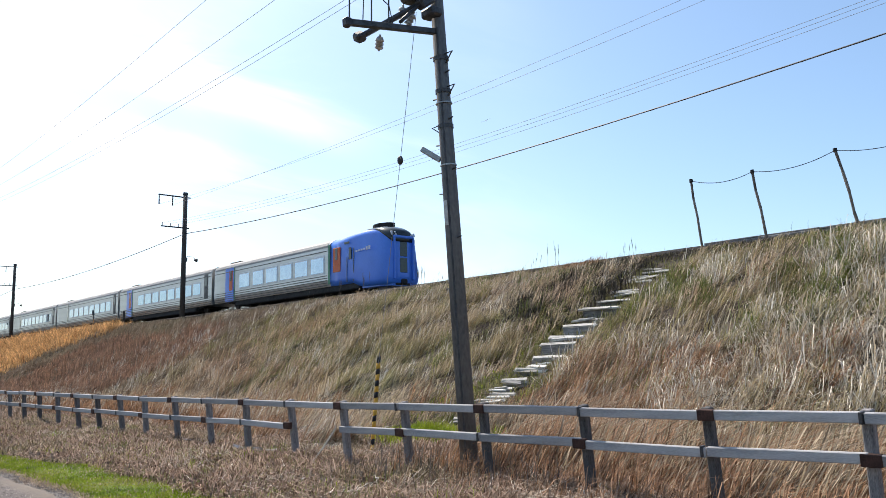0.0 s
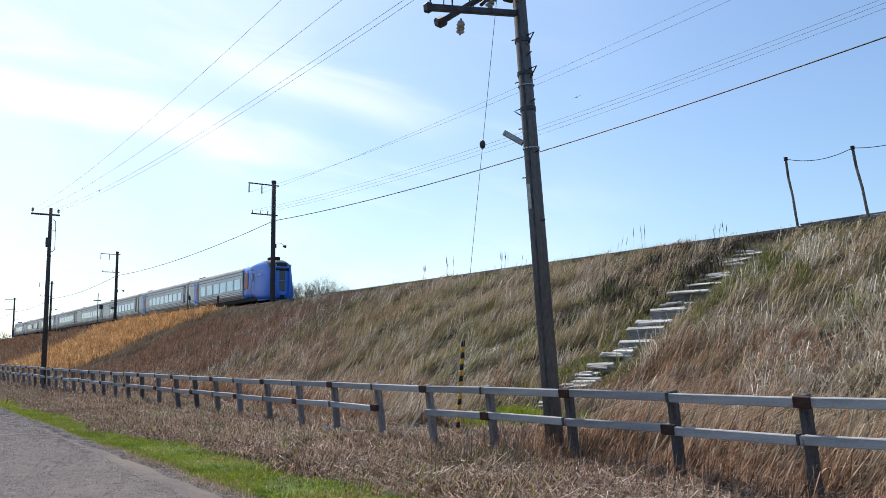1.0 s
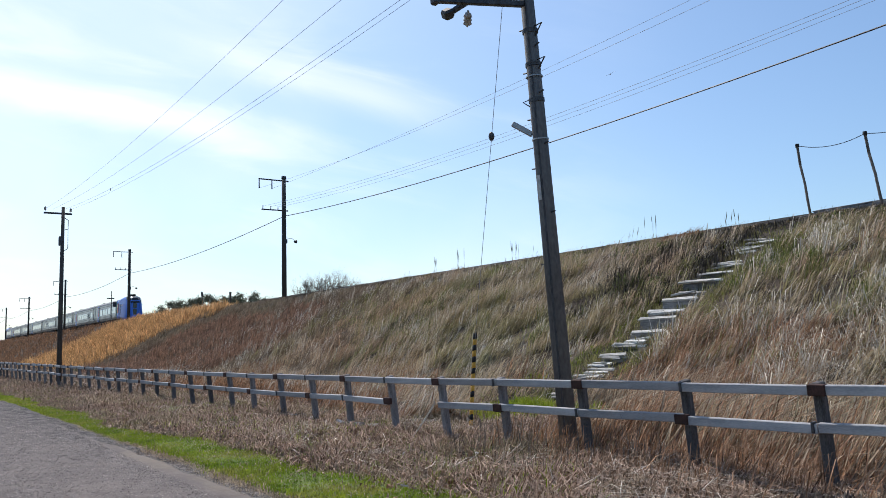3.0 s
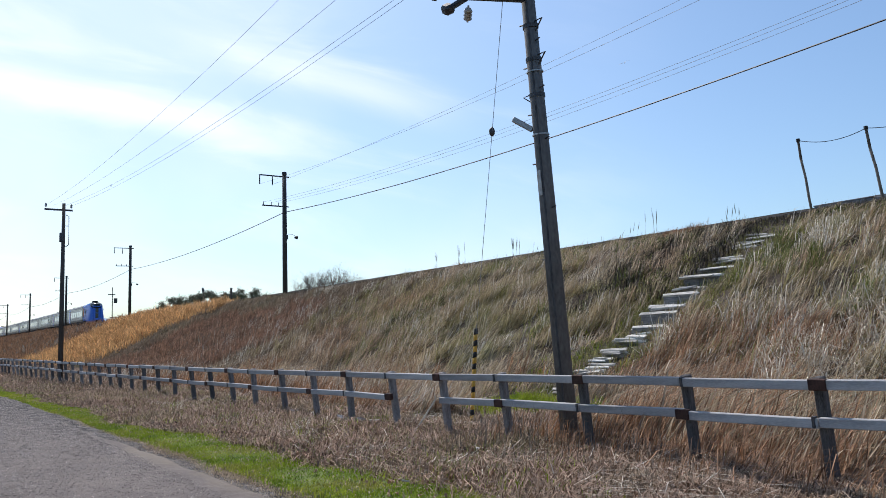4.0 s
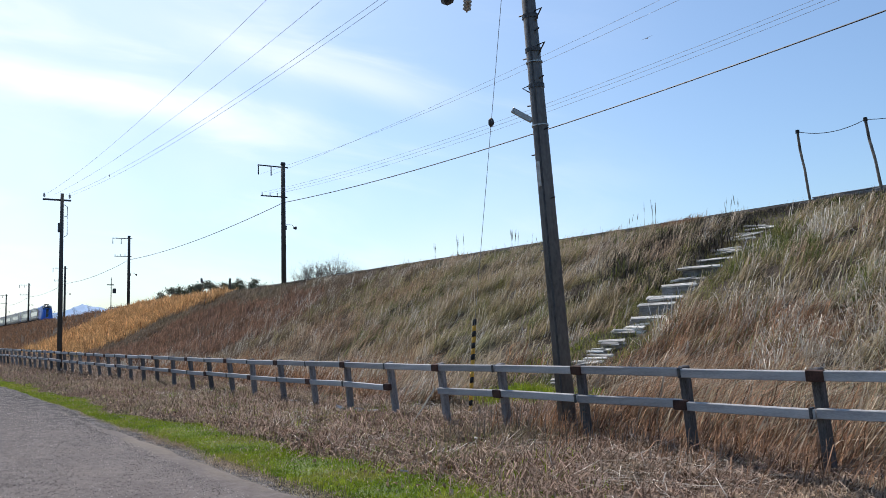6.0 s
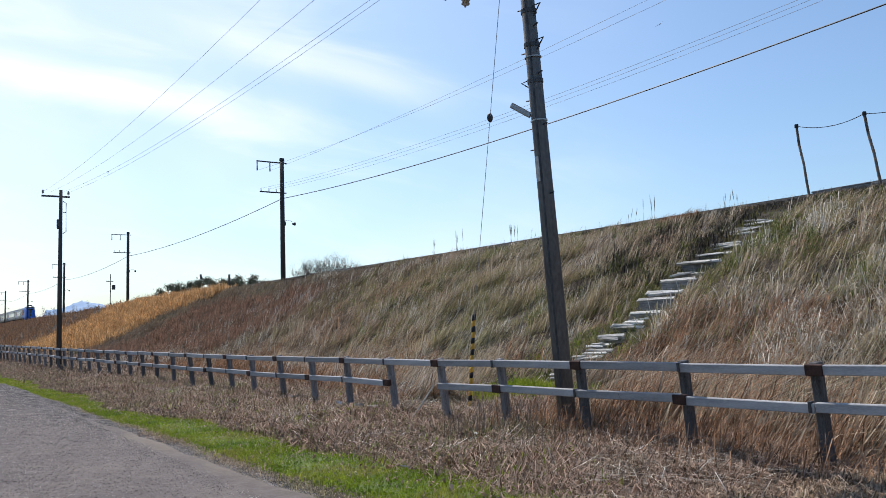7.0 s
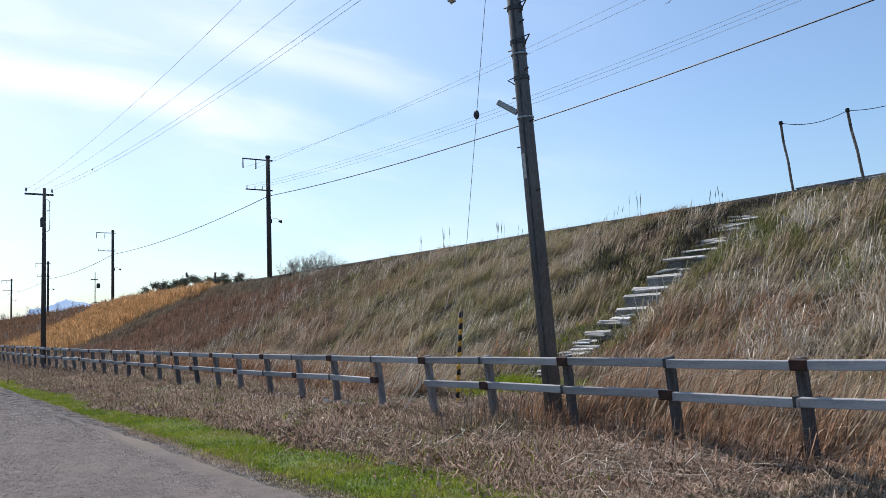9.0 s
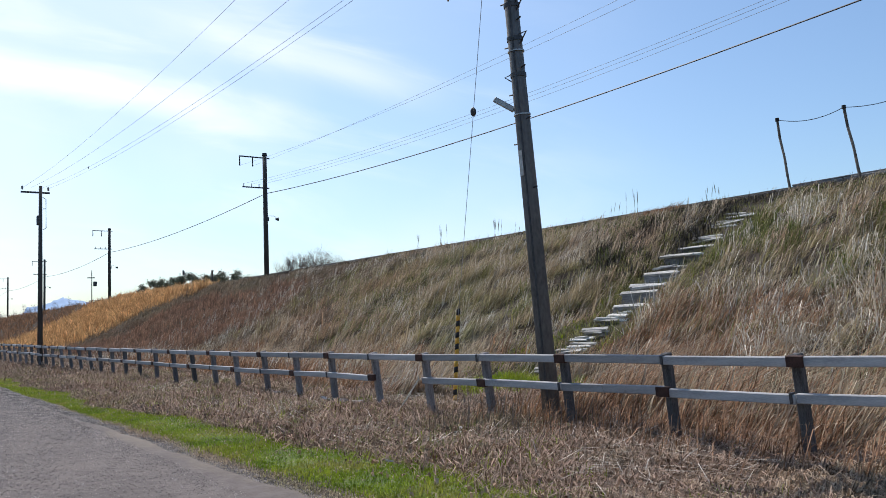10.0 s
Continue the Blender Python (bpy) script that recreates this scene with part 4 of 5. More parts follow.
def insulator(p, parent, tilt=(0, 0, 0), s=1.0):
    bm = bmesh.new()
    for k in range(3):
        rod((0, 0, -0.07 * k * s), (0, 0, (-0.07 * k - 0.06) * s), 0.05 * s, 0.08 * s, 10, bm)
    rod((0, 0, 0.05 * s), (0, 0, -0.26 * s), 0.02 * s, None, 8, bm)
    bmesh.ops.transform(bm, matrix=Matrix.Translation(p) @ Euler([radians(a1) for a1 in tilt]).to_matrix().to_4x4(), verts=bm.verts)
    return part("insulator", bm, M_PORC, parent, "pale porcelain insulator", smooth=True)


for p, tl in (((-0.28, -0.9, 6.29), (20, 45, 0)), ((-0.2, -0.5, 6.8), (10, 35, 0)), ((-0.1, -0.4, 6.68), (-20, 25, 0))):
    insulator(p, pole, tl, 0.82)
for yy in (-1.62, -1.25, -0.95):
    part("jumper", tube([(0, yy, 6.32), (0.02, yy + 0.03, 6.9), (0.0, yy + 0.02, 7.55)], 0.012, 5), M_WIRE, pole, "dark jumper wire")
part("jumper", tube([(0, -1.4, 6.3), (0, -1.36, 6.65), (0, -1.15, 6.8), (0, -0.92, 6.66), (0, -0.86, 6.36)], 0.008, 5), M_WIRE, pole, "looped jumper wire")
part("dark_fitting", box(0.16, 0.3, 0.16, m=pose(0, 0, 0, 35, 0, 0), at=(0.05, -0.28, 6.85), bevel=0.03), M_STEEL, pole, "dark cast fitting")
part("dark_fitting", box(0.3, 0.2, 0.14, at=(0.0, -0.12, 6.72), bevel=0.03), M_STEEL, pole, "dark cast fitting")
part("switch_box", box(0.28, 0.26, 0.3, (-0.1, -0.42, 7.0), bevel=0.05), M_STEEL, pole, "dark switch box among the arms")

# stay wire with its striped guard
guard_base = Vector((-11.9, 8.6, 0))
guard_top = Vector((-11.67, 8.597, 1.67))
guard = thing("stay_guard", "yellow and black striped stay-wire guard standing in the grass", "wire guard", m=Matrix.Translation(guard_base))
d = guard_top - guard_base
for k in range(16):
    bm = rod(d * (k / 16), d * ((k + 1) / 16), 0.037, None, 12)
    for v in bm.verts:
        v.co.z += 0.6 * (v.co.x - d.x * k / 16)
    part("stripe", bm, M_BLACK if k % 2 else M_YELLOW, guard, "black stripe" if k % 2 else "yellow stripe", smooth=True)
stay_top = Vector((-8.510, 6.990, 6.660))
stay = thing("stay_wire", "thin steel stay wire with a ball insulator", "stay wire")
part("wire", rod(guard_top - d * 0.1, stay_top, 0.0045, None, 5), M_THIN, stay)
k = 0.621
ball = guard_top.lerp(stay_top, k)
bm = bmesh.new()
bmesh.ops.create_uvsphere(bm, u_segments=10, v_segments=8, radius=0.06)
bmesh.ops.scale(bm, vec=(0.8, 0.8, 1.25), verts=bm.verts)
bmesh.ops.translate(bm, vec=ball, verts=bm.verts)
part("ball_insulator", bm, M_STEEL, stay, "dark ball insulator", smooth=True)


# ---- far utility pole by the fence ----
def far_pole():
    ob = thing("utility_pole", "tall slim dark utility pole with one crossarm beside the fence", "utility pole", m=pose(-44.9, 6.6, 0, 0, -0.7, 0))
    part("shaft", rod((0, 0, -0.5), (0, 0, 9.1), 0.135, 0.08, 14), M_RPOLE, ob, smooth=True)
    part("crossarm", box(0.09, 1.35, 0.09, (0, -0.24, 8.75), bevel=0.008), M_STEEL, ob)
    for yy in (-0.85, 0.36):
        insulator((0, yy, 9.05), ob, (0, 0, 0), 0.8)
    part("riser_pipe", tube([(0.05, 0.1, 8.5), (0.1, 0.24, 8.4), (0.1, 0.25, 6.9), (0.05, 0.1, 6.8)], 0.022, 6), M_STEEL, ob)
    part("riser_pipe", tube([(0.05, 0.1, 7.9), (0.1, 0.25, 7.9)], 0.02, 6), M_STEEL, ob)
    part("fuse_box", box(0.18, 0.2, 0.5, (0, -0.08, 7.3), bevel=0.03), M_STEEL, ob)
    return ob


far_pole()


# ---- poles beside the track ----
def rail_pole():
    ob = thing("trackside_pole", "dark trackside pole with two arms and hanging insulators", "pole", "poles along the track")
    part("shaft", rod((0, 0, 4.6), (0, 0, 14.85), 0.2, 0.165, 14), M_RPOLE, ob, smooth=True)
    part("cap", rod((0, 0, 14.8), (0, 0, 14.98), 0.21, 0.18, 12), M_STEEL, ob)
    part("arm", box(0.09, 2.5, 0.09, (0, -0.85, 14.6), bevel=0.008), M_STEEL, ob)
    for yy in (-2.05, -1.0):
        part("hanger", rod((0, yy, 14.6), (0, yy, 13.85), 0.04, 0.05, 7), M_STEEL, ob, "hanging insulator string")
    part("arm", box(0.09, 2.2, 0.09, (0, -0.75, 12.2), bevel=0.008), M_STEEL, ob)
    for yy in (-1.75, -1.1, -0.5):
        part("pin", rod((0, yy, 12.2), (0, yy, 12.5), 0.04, 0.03, 7), M_PORC, ob, "pin insulator")
    part("clamp", box(0.36, 0.3, 0.34, (0, 0.08, 9.75), bevel=0.04), M_STEEL, ob)
    part("horn", tube([(0.1, 0.2, 10.0), (0.2, 0.6, 9.98), (0.2, 0.8, 9.85)], 0.015, 6), M_STEEL, ob)
    part("horn_bell", rod((0.2, 0.75, 9.75), (0.2, 0.98, 9.75), 0.07, 0.15, 10), M_STEEL, ob)
    return ob


rp = rail_pole()
rp.matrix_basis = pose(-58.3, 24.5, 0)
POLE_X = [-58.3, -110.7, -162.0, -214.3, -266.0, -318.0]
for x in POLE_X[1:]:
    copy_thing(rp, pose(x, 24.5, 0, 0, 0, 0))
LINES = [-6.0] + POLE_X
for name, yy, z, z_right, r, sag, m, label in (("cable", 24.5, 11.75, 11.0, 0.028, 0.72, M_WIRE, "thick black cable slung between the trackside poles"),
                                               ("line", 22.45, 13.85, 13.28, 0.007, 0.7, M_THIN, "thin overhead line between the trackside poles"),
                                               ("line", 23.5, 13.9, 14.2, 0.007, 0.45, M_THIN, "thin overhead line between the trackside poles"),
                                               ("line", 22.75, 12.45, 11.45, 0.007, 0.78, M_THIN, "thin overhead line between the trackside poles"),
                                               ("line", 23.4, 12.45, 11.6, 0.007, 0.78, M_THIN, "thin overhead line between the trackside poles"),
                                               ("line", 24.0, 12.45, 11.72, 0.007, 0.82, M_THIN, "thin overhead line between the trackside poles")):
    for x0, x1 in zip(LINES, LINES[1:]):
        if name == "line" and x1 < -60:
            continue
        tagged(part(name, tube(sagging((x0, yy, z_right if x0 > -10 else z), (x1, yy, z), sag if x0 > -10 else 0.58, 24), r, 5), m), label, "overhead line", "lines along the track")
for ya, yb, za in ((5.75, 5.55, 8.04), (6.1, 6.1, 7.58), (6.6, 6.7, 7.3), (6.9, 7.0, 7.44)):
    for p, q in (((-44.9, ya, 8.95), (-8.5, yb, za)), ((-8.5, yb, za), (30, yb + 1.0, 8.5))):
        tagged(part("line", tube(sagging(p, q, 0.45, 20), 0.0038, 5), M_THIN), "thin bare overhead line along the road", "overhead line", "lines along the road")


clip = thing("line_clip", "small dark fitting clipped on an overhead line", "line fitting", m=pose(-33.51, 6.631, 8.047))
part("clamp", box(0.07, 0.035, 0.05, bevel=0.008), M_GALV, clip)
part("tag", box(0.035, 0.02, 0.06, (0.01, 0, -0.05), bevel=0.005), M_GALV, clip)


# ---- small trackside posts ----
def signal_post(at):
    ob = thing("signal_post", "slim trackside post with a cross-piece and a box", "signal post", m=pose(*at))
    part("shaft", rod((0, 0, -0.8), (0, 0, 5.0), 0.07, 0.05, 8), M_RPOLE, ob)
    part("cross_piece", box(0.1, 1.0, 0.14, (0, -0.1, 3.9)), M_STEEL, ob)
    part("box", box(0.4, 0.45, 0.7, (0, 0.45, 3.0), bevel=0.04), M_STEEL, ob)
    part("foot_rail", box(0.1, 1.8, 0.1, (0, 0.6, 0.5)), M_STEEL, ob)


signal_post((-125.5, 25.3, 5.4))
ob = thing("marker_lamp", "small marker lamp on a tilted stalk beside the track", "marker", m=pose(-81.5, 25.4, 5.3, 0, -18, 0))
part("stalk", rod((0, 0, -0.3), (0, 0, 1.75), 0.04, None, 8), M_RPOLE, ob)
part("head", rod((0, 0, 1.7), (0, 0, 2.15), 0.13, 0.1, 10), M_STEEL, ob)
ob = thing("short_post", "short dark post beside the track", "post", m=pose(-73.4, 25.4, 5.3))
part("shaft", box(0.16, 0.16, 1.6, (0, 0, 0.6), bevel=0.01), M_RPOLE, ob)
part("top", box(0.2, 0.2, 0.06, (0, 0, 1.43), bevel=0.01), M_STEEL, ob)


# ---- bushes and trees beyond the track ----
def twiggy(bm, p, d, length, r, depth, rnd):
    q = p + d * length
    rod(p, q, r, r * 0.65, 4, bm, caps=False)
    if depth:
        for _ in range(rnd.choice((2, 3, 3))):
            nd = (d + Vector((rnd.uniform(-0.6, 0.6), rnd.uniform(-0.6, 0.6), rnd.uniform(-0.15, 0.5)))).normalized()
            twiggy(bm, p.lerp(q, rnd.uniform(0.5, 1)), nd, length * rnd.uniform(0.6, 0.85), r * 0.62, depth - 1, rnd)


def bare_shrub(seed):
    rnd = random.Random(seed)
    bm = bmesh.new()
    for _ in range(4):
        twiggy(bm, Vector((rnd.uniform(-0.3, 0.3), rnd.uniform(-0.3, 0.3), 0)), Vector((rnd.uniform(-0.4, 0.4), rnd.uniform(-0.4, 0.4), 1)).normalized(), 1.3, 0.028, 5, rnd)
    me = mesh_of("bare_shrub", bm, M_TWIG)
    return me


shrub_meshes = [bare_shrub(s) for s in (3, 8, 21)]
rnd = random.Random(5)
for x, y0, s in [(-71, 34, 1.05), (-68.5, 34, 0.9), (-65.5, 34, 0.8), (-74, 34.5, 1.25), (-76.5, 34.5, 1.1), (-79.5, 35, 0.9), (-63, 34, 0.7), (-72.3, 35, 1.2), (-60.5, 34, 0.6), (-57, 33.5, 0.55), (-82, 35, 0.7), (-69.6, 35, 1.0),
                 (-54, 33.5, 0.5), (-51.5, 33.5, 0.5), (-49, 33.5, 0.42), (-58.5, 34, 0.65), (-84.5, 35, 0.8), (-67, 34.5, 0.85), (-75.2, 35, 1.0), (-120, 34, 0.9), (-127, 34, 0.8), (-135, 34, 0.9), (-150, 34, 0.8), (-165, 34, 0.9), (-185, 34, 1.0), (-205, 34, 1.0), (-230, 34, 1.1), (-250, 34, 1.2), (-112, 34, 0.8),
                 (-101, 34, 0.7), (-94, 34, 0.6), (-285, 34, 0.9), (-300, 35, 1.2), (-320, 34, 1.3)]:
    zb = float(height(x, y0))
    ob = new("bare_shrub", rnd.choice(shrub_meshes))
    ob.matrix_basis = pose(x, y0, zb - 0.1, 0, 0, rnd.uniform(0, 360)) @ Matrix.Scale(1.25 * s, 4)
    tagged(ob, "leafless twiggy shrub behind the railway bank", "shrub", "shrubs behind the bank")


def pine(seed):
    rnd = random.Random(seed)
    ob = thing("pine_tree", "dark ragged evergreen showing above the bank", "tree", "evergreens behind the bank")
    bm = rod((0, 0, 0), (0.2, 0.1, 11), 0.25, 0.05, 8)
    limbs = []
    for k in range(16):
        z = 3 + k * 0.5
        a0 = rnd.uniform(0, math.tau)
        l0 = (2.6 - 0.12 * k) * rnd.uniform(0.7, 1.3)
        end = (math.cos(a0) * l0, math.sin(a0) * l0, z + rnd.uniform(0.2, 1.0))
        rod((0.1, 0.05, z), end, 0.07, 0.02, 5, bm, caps=False)
        limbs.append(((0.1, 0.05, z), end))
    part("trunk", bm, M_TWIG, ob)
    n = 4200
    pts = []
    for _ in range(n):
        p, q = rnd.choice(limbs)
        t = rnd.uniform(0.35, 1.08)
        pts.append(Vector(p).lerp(Vector(q), t) + Vector((rnd.gauss(0, 0.45), rnd.gauss(0, 0.45), rnd.gauss(0.1, 0.3))))
    P = np.array(pts)
    dirs = rng.normal(0, 1, (n, 3))
    dirs /= np.linalg.norm(dirs, axis=1)[:, None]
    sides = np.cross(dirs, rng.normal(0, 1, (n, 3)))
    sides /= np.linalg.norm(sides, axis=1)[:, None]
    V = np.stack([P - sides * 0.07, P + sides * 0.07, P + dirs * 0.36], 1).reshape(-1, 3)
    me = bpy.data.meshes.new("crown")
    me.from_pydata(V.tolist(), [], np.arange(3 * n).reshape(-1, 3).tolist())
    me.materials.append(M_NEEDLE)
    part("crown", me, None, ob)
    return ob


pines = [pine(2), pine(9)]
spots = [(-205, 62, 1.2), (-198, 60, 1.18), (-190, 61, 1.2), (-183, 60, 1.1), (-178, 62, 1.08), (-172, 61, 1.12), (-167, 60, 1.02), (-162, 62, 0.98), (-187, 64, 1.15), (-157, 62, 0.95), (-212, 62, 1.22), (-219, 61, 1.22), (-226, 62, 1.24), (-233, 61, 1.16), (-241, 62, 1.08), (-175, 66, 1.15), (-194, 66, 1.12)]
for k, (x, y0, s) in enumerate(spots):
    m = pose(x, y0, 0, 0, 0, 70 * k) @ Matrix.Scale(1.02 * s, 4)
    if k < 2:
        pines[k].matrix_basis = m
    else:
        src = pines[k % 2]
        ob = copy_thing(src, pose(x, y0, 0, 0, 0, 70 * k))
        ob.scale = (1.02 * s,) * 3

# ---- distance ----
ridge = [(-3300, 330, 28), (-3300, 400, 55), (-3300, 450, 95), (-3300, 500, 104), (-3300, 560, 132), (-3300, 600, 120), (-3300, 660, 112), (-3300, 760, 80), (-3300, 900, 60), (-3300, 1300, 40)]
bm = bmesh.new()
fine_ridge = []
for p, q in zip(ridge, ridge[1:]):
    for k in range(8):
        v = Vector(p).lerp(Vector(q), k / 8)
        v.z += 5 * noise.noise((v.y * 0.05, 2, 0)) + 3 * noise.noise((v.y * 0.15, 5, 0))
        fine_ridge.append(v)
rows_v = []
for f0, zk in ((0, 1.0), (-120, 0.72), (-260, 0.4), (-420, -0.1)):
    rows_v.append([bm.verts.new((v.x - f0 * 1.0, v.y + 18 * noise.noise((v.y * 0.03, f0, 1)), v.z * zk)) for v in fine_ridge])
for a0, b0 in zip(rows_v, rows_v[1:]):
    for k in range(len(a0) - 1):
        bm.faces.new((a0[k], b0[k], b0[k + 1], a0[k + 1]))
tagged(part("backdrop_mountain", bm, M_MOUNT, smooth=True), "snow-streaked mountain on the horizon, coloured pale blue for haze", "mountain", "", "structure")

# ---- litter by the fence ----
def litter(at, s, seed, m=M_LITTER, label="pale broken board lying in the thatch", cat="debris", name="debris"):
    rnd = random.Random(seed)
    s *= 0.7
    bm = box(s, s * 0.5, s * 0.16, bevel=s * 0.04)
    for v in bm.verts:
        v.co += Vector((rnd.uniform(-1, 1), rnd.uniform(-1, 1), rnd.uniform(-1, 1))) * s * 0.07
    ob = part(name, bm, m)
    ob.matrix_basis = pose(*at, rnd.uniform(-15, 15), rnd.uniform(-15, 15), rnd.uniform(0, 360))
    return tagged(ob, label, cat, "debris by the fence")


for k, (x, y, s) in enumerate([(-13.5, 7.15, 0.5), (-13.9, 7.0, 0.4), (-13.2, 7.3, 0.28), (-15.6, 7.2, 0.3), (-16.2, 7.0, 0.24), (-13.6, 6.8, 0.22)]):
    litter((x, y, float(height(x, y)) + 0.09), s, k)
for k, (x, y, s) in enumerate([(-7.3, 4.4, 0.12), (-9.5, 5.7, 0.12), (-11.0, 6.0, 0.1), (-6.4, 6.6, 0.09), (-4.6, 6.2, 0.08), (-8.6, 6.3, 0.1), (-10.2, 5.2, 0.09)]):
    litter((x, y, float(height(x, y)) + 0.06), s, k + 20, M_LITTER, "small pale stone lying in the grass", "stone", "stone")


# ---- train ----
def section(hw, zb, zt, x, shoulder=0.55, n=6, belly=0.1, tumble=0.0):
    """Closed outline of the car body at x: straight sides, rounded roof shoulders."""
    ring = [(x, -hw + belly, zb), (x, -hw, zb + 0.35)]
    for k in range(n + 1):
        a0 = math.pi / 2 * k / n
        ring.append((x, -(hw - tumble) + (hw * 0.62) * (1 - math.cos(a0)), zt - shoulder + shoulder * math.sin(a0)))
    other = [(x, -y0, z0) for _, y0, z0 in reversed(ring)]
    return ring + other


HALF = 1.4


def windows(parent, xs0, w, z0, z1, side):
    for x in xs0:
        fr = part("window", box(w, 0.03, z1 - z0, (x, side * (HALF + 0.005), (z0 + z1) / 2), bevel=0.012), M_FRAME, parent, "pale window frame")
        part("pane", box(w - 0.2, 0.03, z1 - z0 - 0.2, (x, side * (HALF + 0.014), (z0 + z1) / 2 - 0.02), bevel=0.01), M_WINDOW, fr, "tinted glass pane")


def side_door(parent, x, side, w=0.75, m=None, label="orange passenger door"):
    dr = part("door", box(w, 0.05, 1.5, (x, side * (HALF + 0.002), 2.05), bevel=0.02), m or M_ORANGE, parent, label)
    part("door_window", box(0.28, 0.03, 0.75, (x, side * (HALF + 0.02), 2.4), bevel=0.02), M_DARKBAND, dr, "narrow dark window")


def roof_cover(parent, x0, x1):
    """Matt ribbed sheet over the roof and its shoulders."""
    arc = []
    for k in range(9):
        a0 = math.pi / 2 * k / 8
        lift = 0.02 if k % 2 else 0.008
        arc.append((-HALF + HALF * 0.62 * (1 - math.cos(a0)) - lift * math.cos(a0), 3.48 - 0.55 + 0.55 * math.sin(a0) + lift))
    arc += [(-y0, z0) for y0, z0 in reversed(arc)]
    part("roof", loft([[(x, y0, z0) for y0, z0 in arc] for x in (x0, x1)]), M_ROOF, parent, "matt grey ribbed roof")


def ribs(parent, x0, x1):
    roof_cover(parent, x0, x1)
    for side in (-1, 1):
        # dark strips stand for the shading between the corrugations
        for k in range(5):
            part("rib", box(abs(x1 - x0), 0.03, 0.045, ((x0 + x1) / 2, side * (HALF + 0.006), 0.58 + 0.15 * k)), M_RIB, parent, "long pressed rib")
        part("roof_rib", box(abs(x1 - x0), 0.03, 0.06, ((x0 + x1) / 2, side * (HALF - 0.01), 2.98)), M_ROOF, parent)
        part("belt_rail", box(abs(x1 - x0), 0.03, 0.05, ((x0 + x1) / 2, side * (HALF + 0.004), 2.72)), M_RIB, parent)


def bogie(parent, x):
    b = part("bogie", box(3.0, 2.2, 0.35, (x, 0, 0.55), bevel=0.05), M_UNDER, parent, "dark bogie frame")
    for dx in (-1.05, 1.05):
        for sy in (-0.57, 0.57):
            part("wheel", rod((x + dx, sy - 0.07, 0.41), (x + dx, sy + 0.07, 0.41), 0.41, None, 20), M_RAIL, b)


def common(ob, L, ends):
    part("underframe", box(L - 6.4, 2.5, 0.62, (-L / 2, 0, 0.44), bevel=0.06), M_UNDER, ob, "dark equipment boxes under the floor")
    bogie(ob, -3.6)
    bogie(ob, -L + 3.4)
    part("roof_unit", box(1.6, 1.3, 0.16, (-L + 1.8, 0, 3.54), bevel=0.06), M_UNDER, ob, "low dark roof unit")
    part("roof_strip", box(L - 8, 1.3, 0.06, (-L / 2 - 1, 0, 3.48), bevel=0.02), M_ROOF, ob)
    for x in ends:
        part("gangway", box(0.5, 1.2, 2.3, (x, 0, 2.15), bevel=0.05), M_UNDER, ob, "black rubber gangway")


def bands(ob, L):
    """Blue end band with orange door and green line near the far end."""
    for side in (-1, 1):
        part("blue_band", box(1.35, 0.03, 2.5, (-L + 2.55, side * (HALF + 0.001), 1.75), bevel=0.01), M_BLUE, ob, "blue painted band")
        part("green_line", box(0.18, 0.03, 2.4, (-L + 3.35, side * (HALF + 0.002), 1.8), bevel=0.01), M_TGREEN, ob, "green painted line")
        side_door(ob, -L + 2.8, side, 0.55)


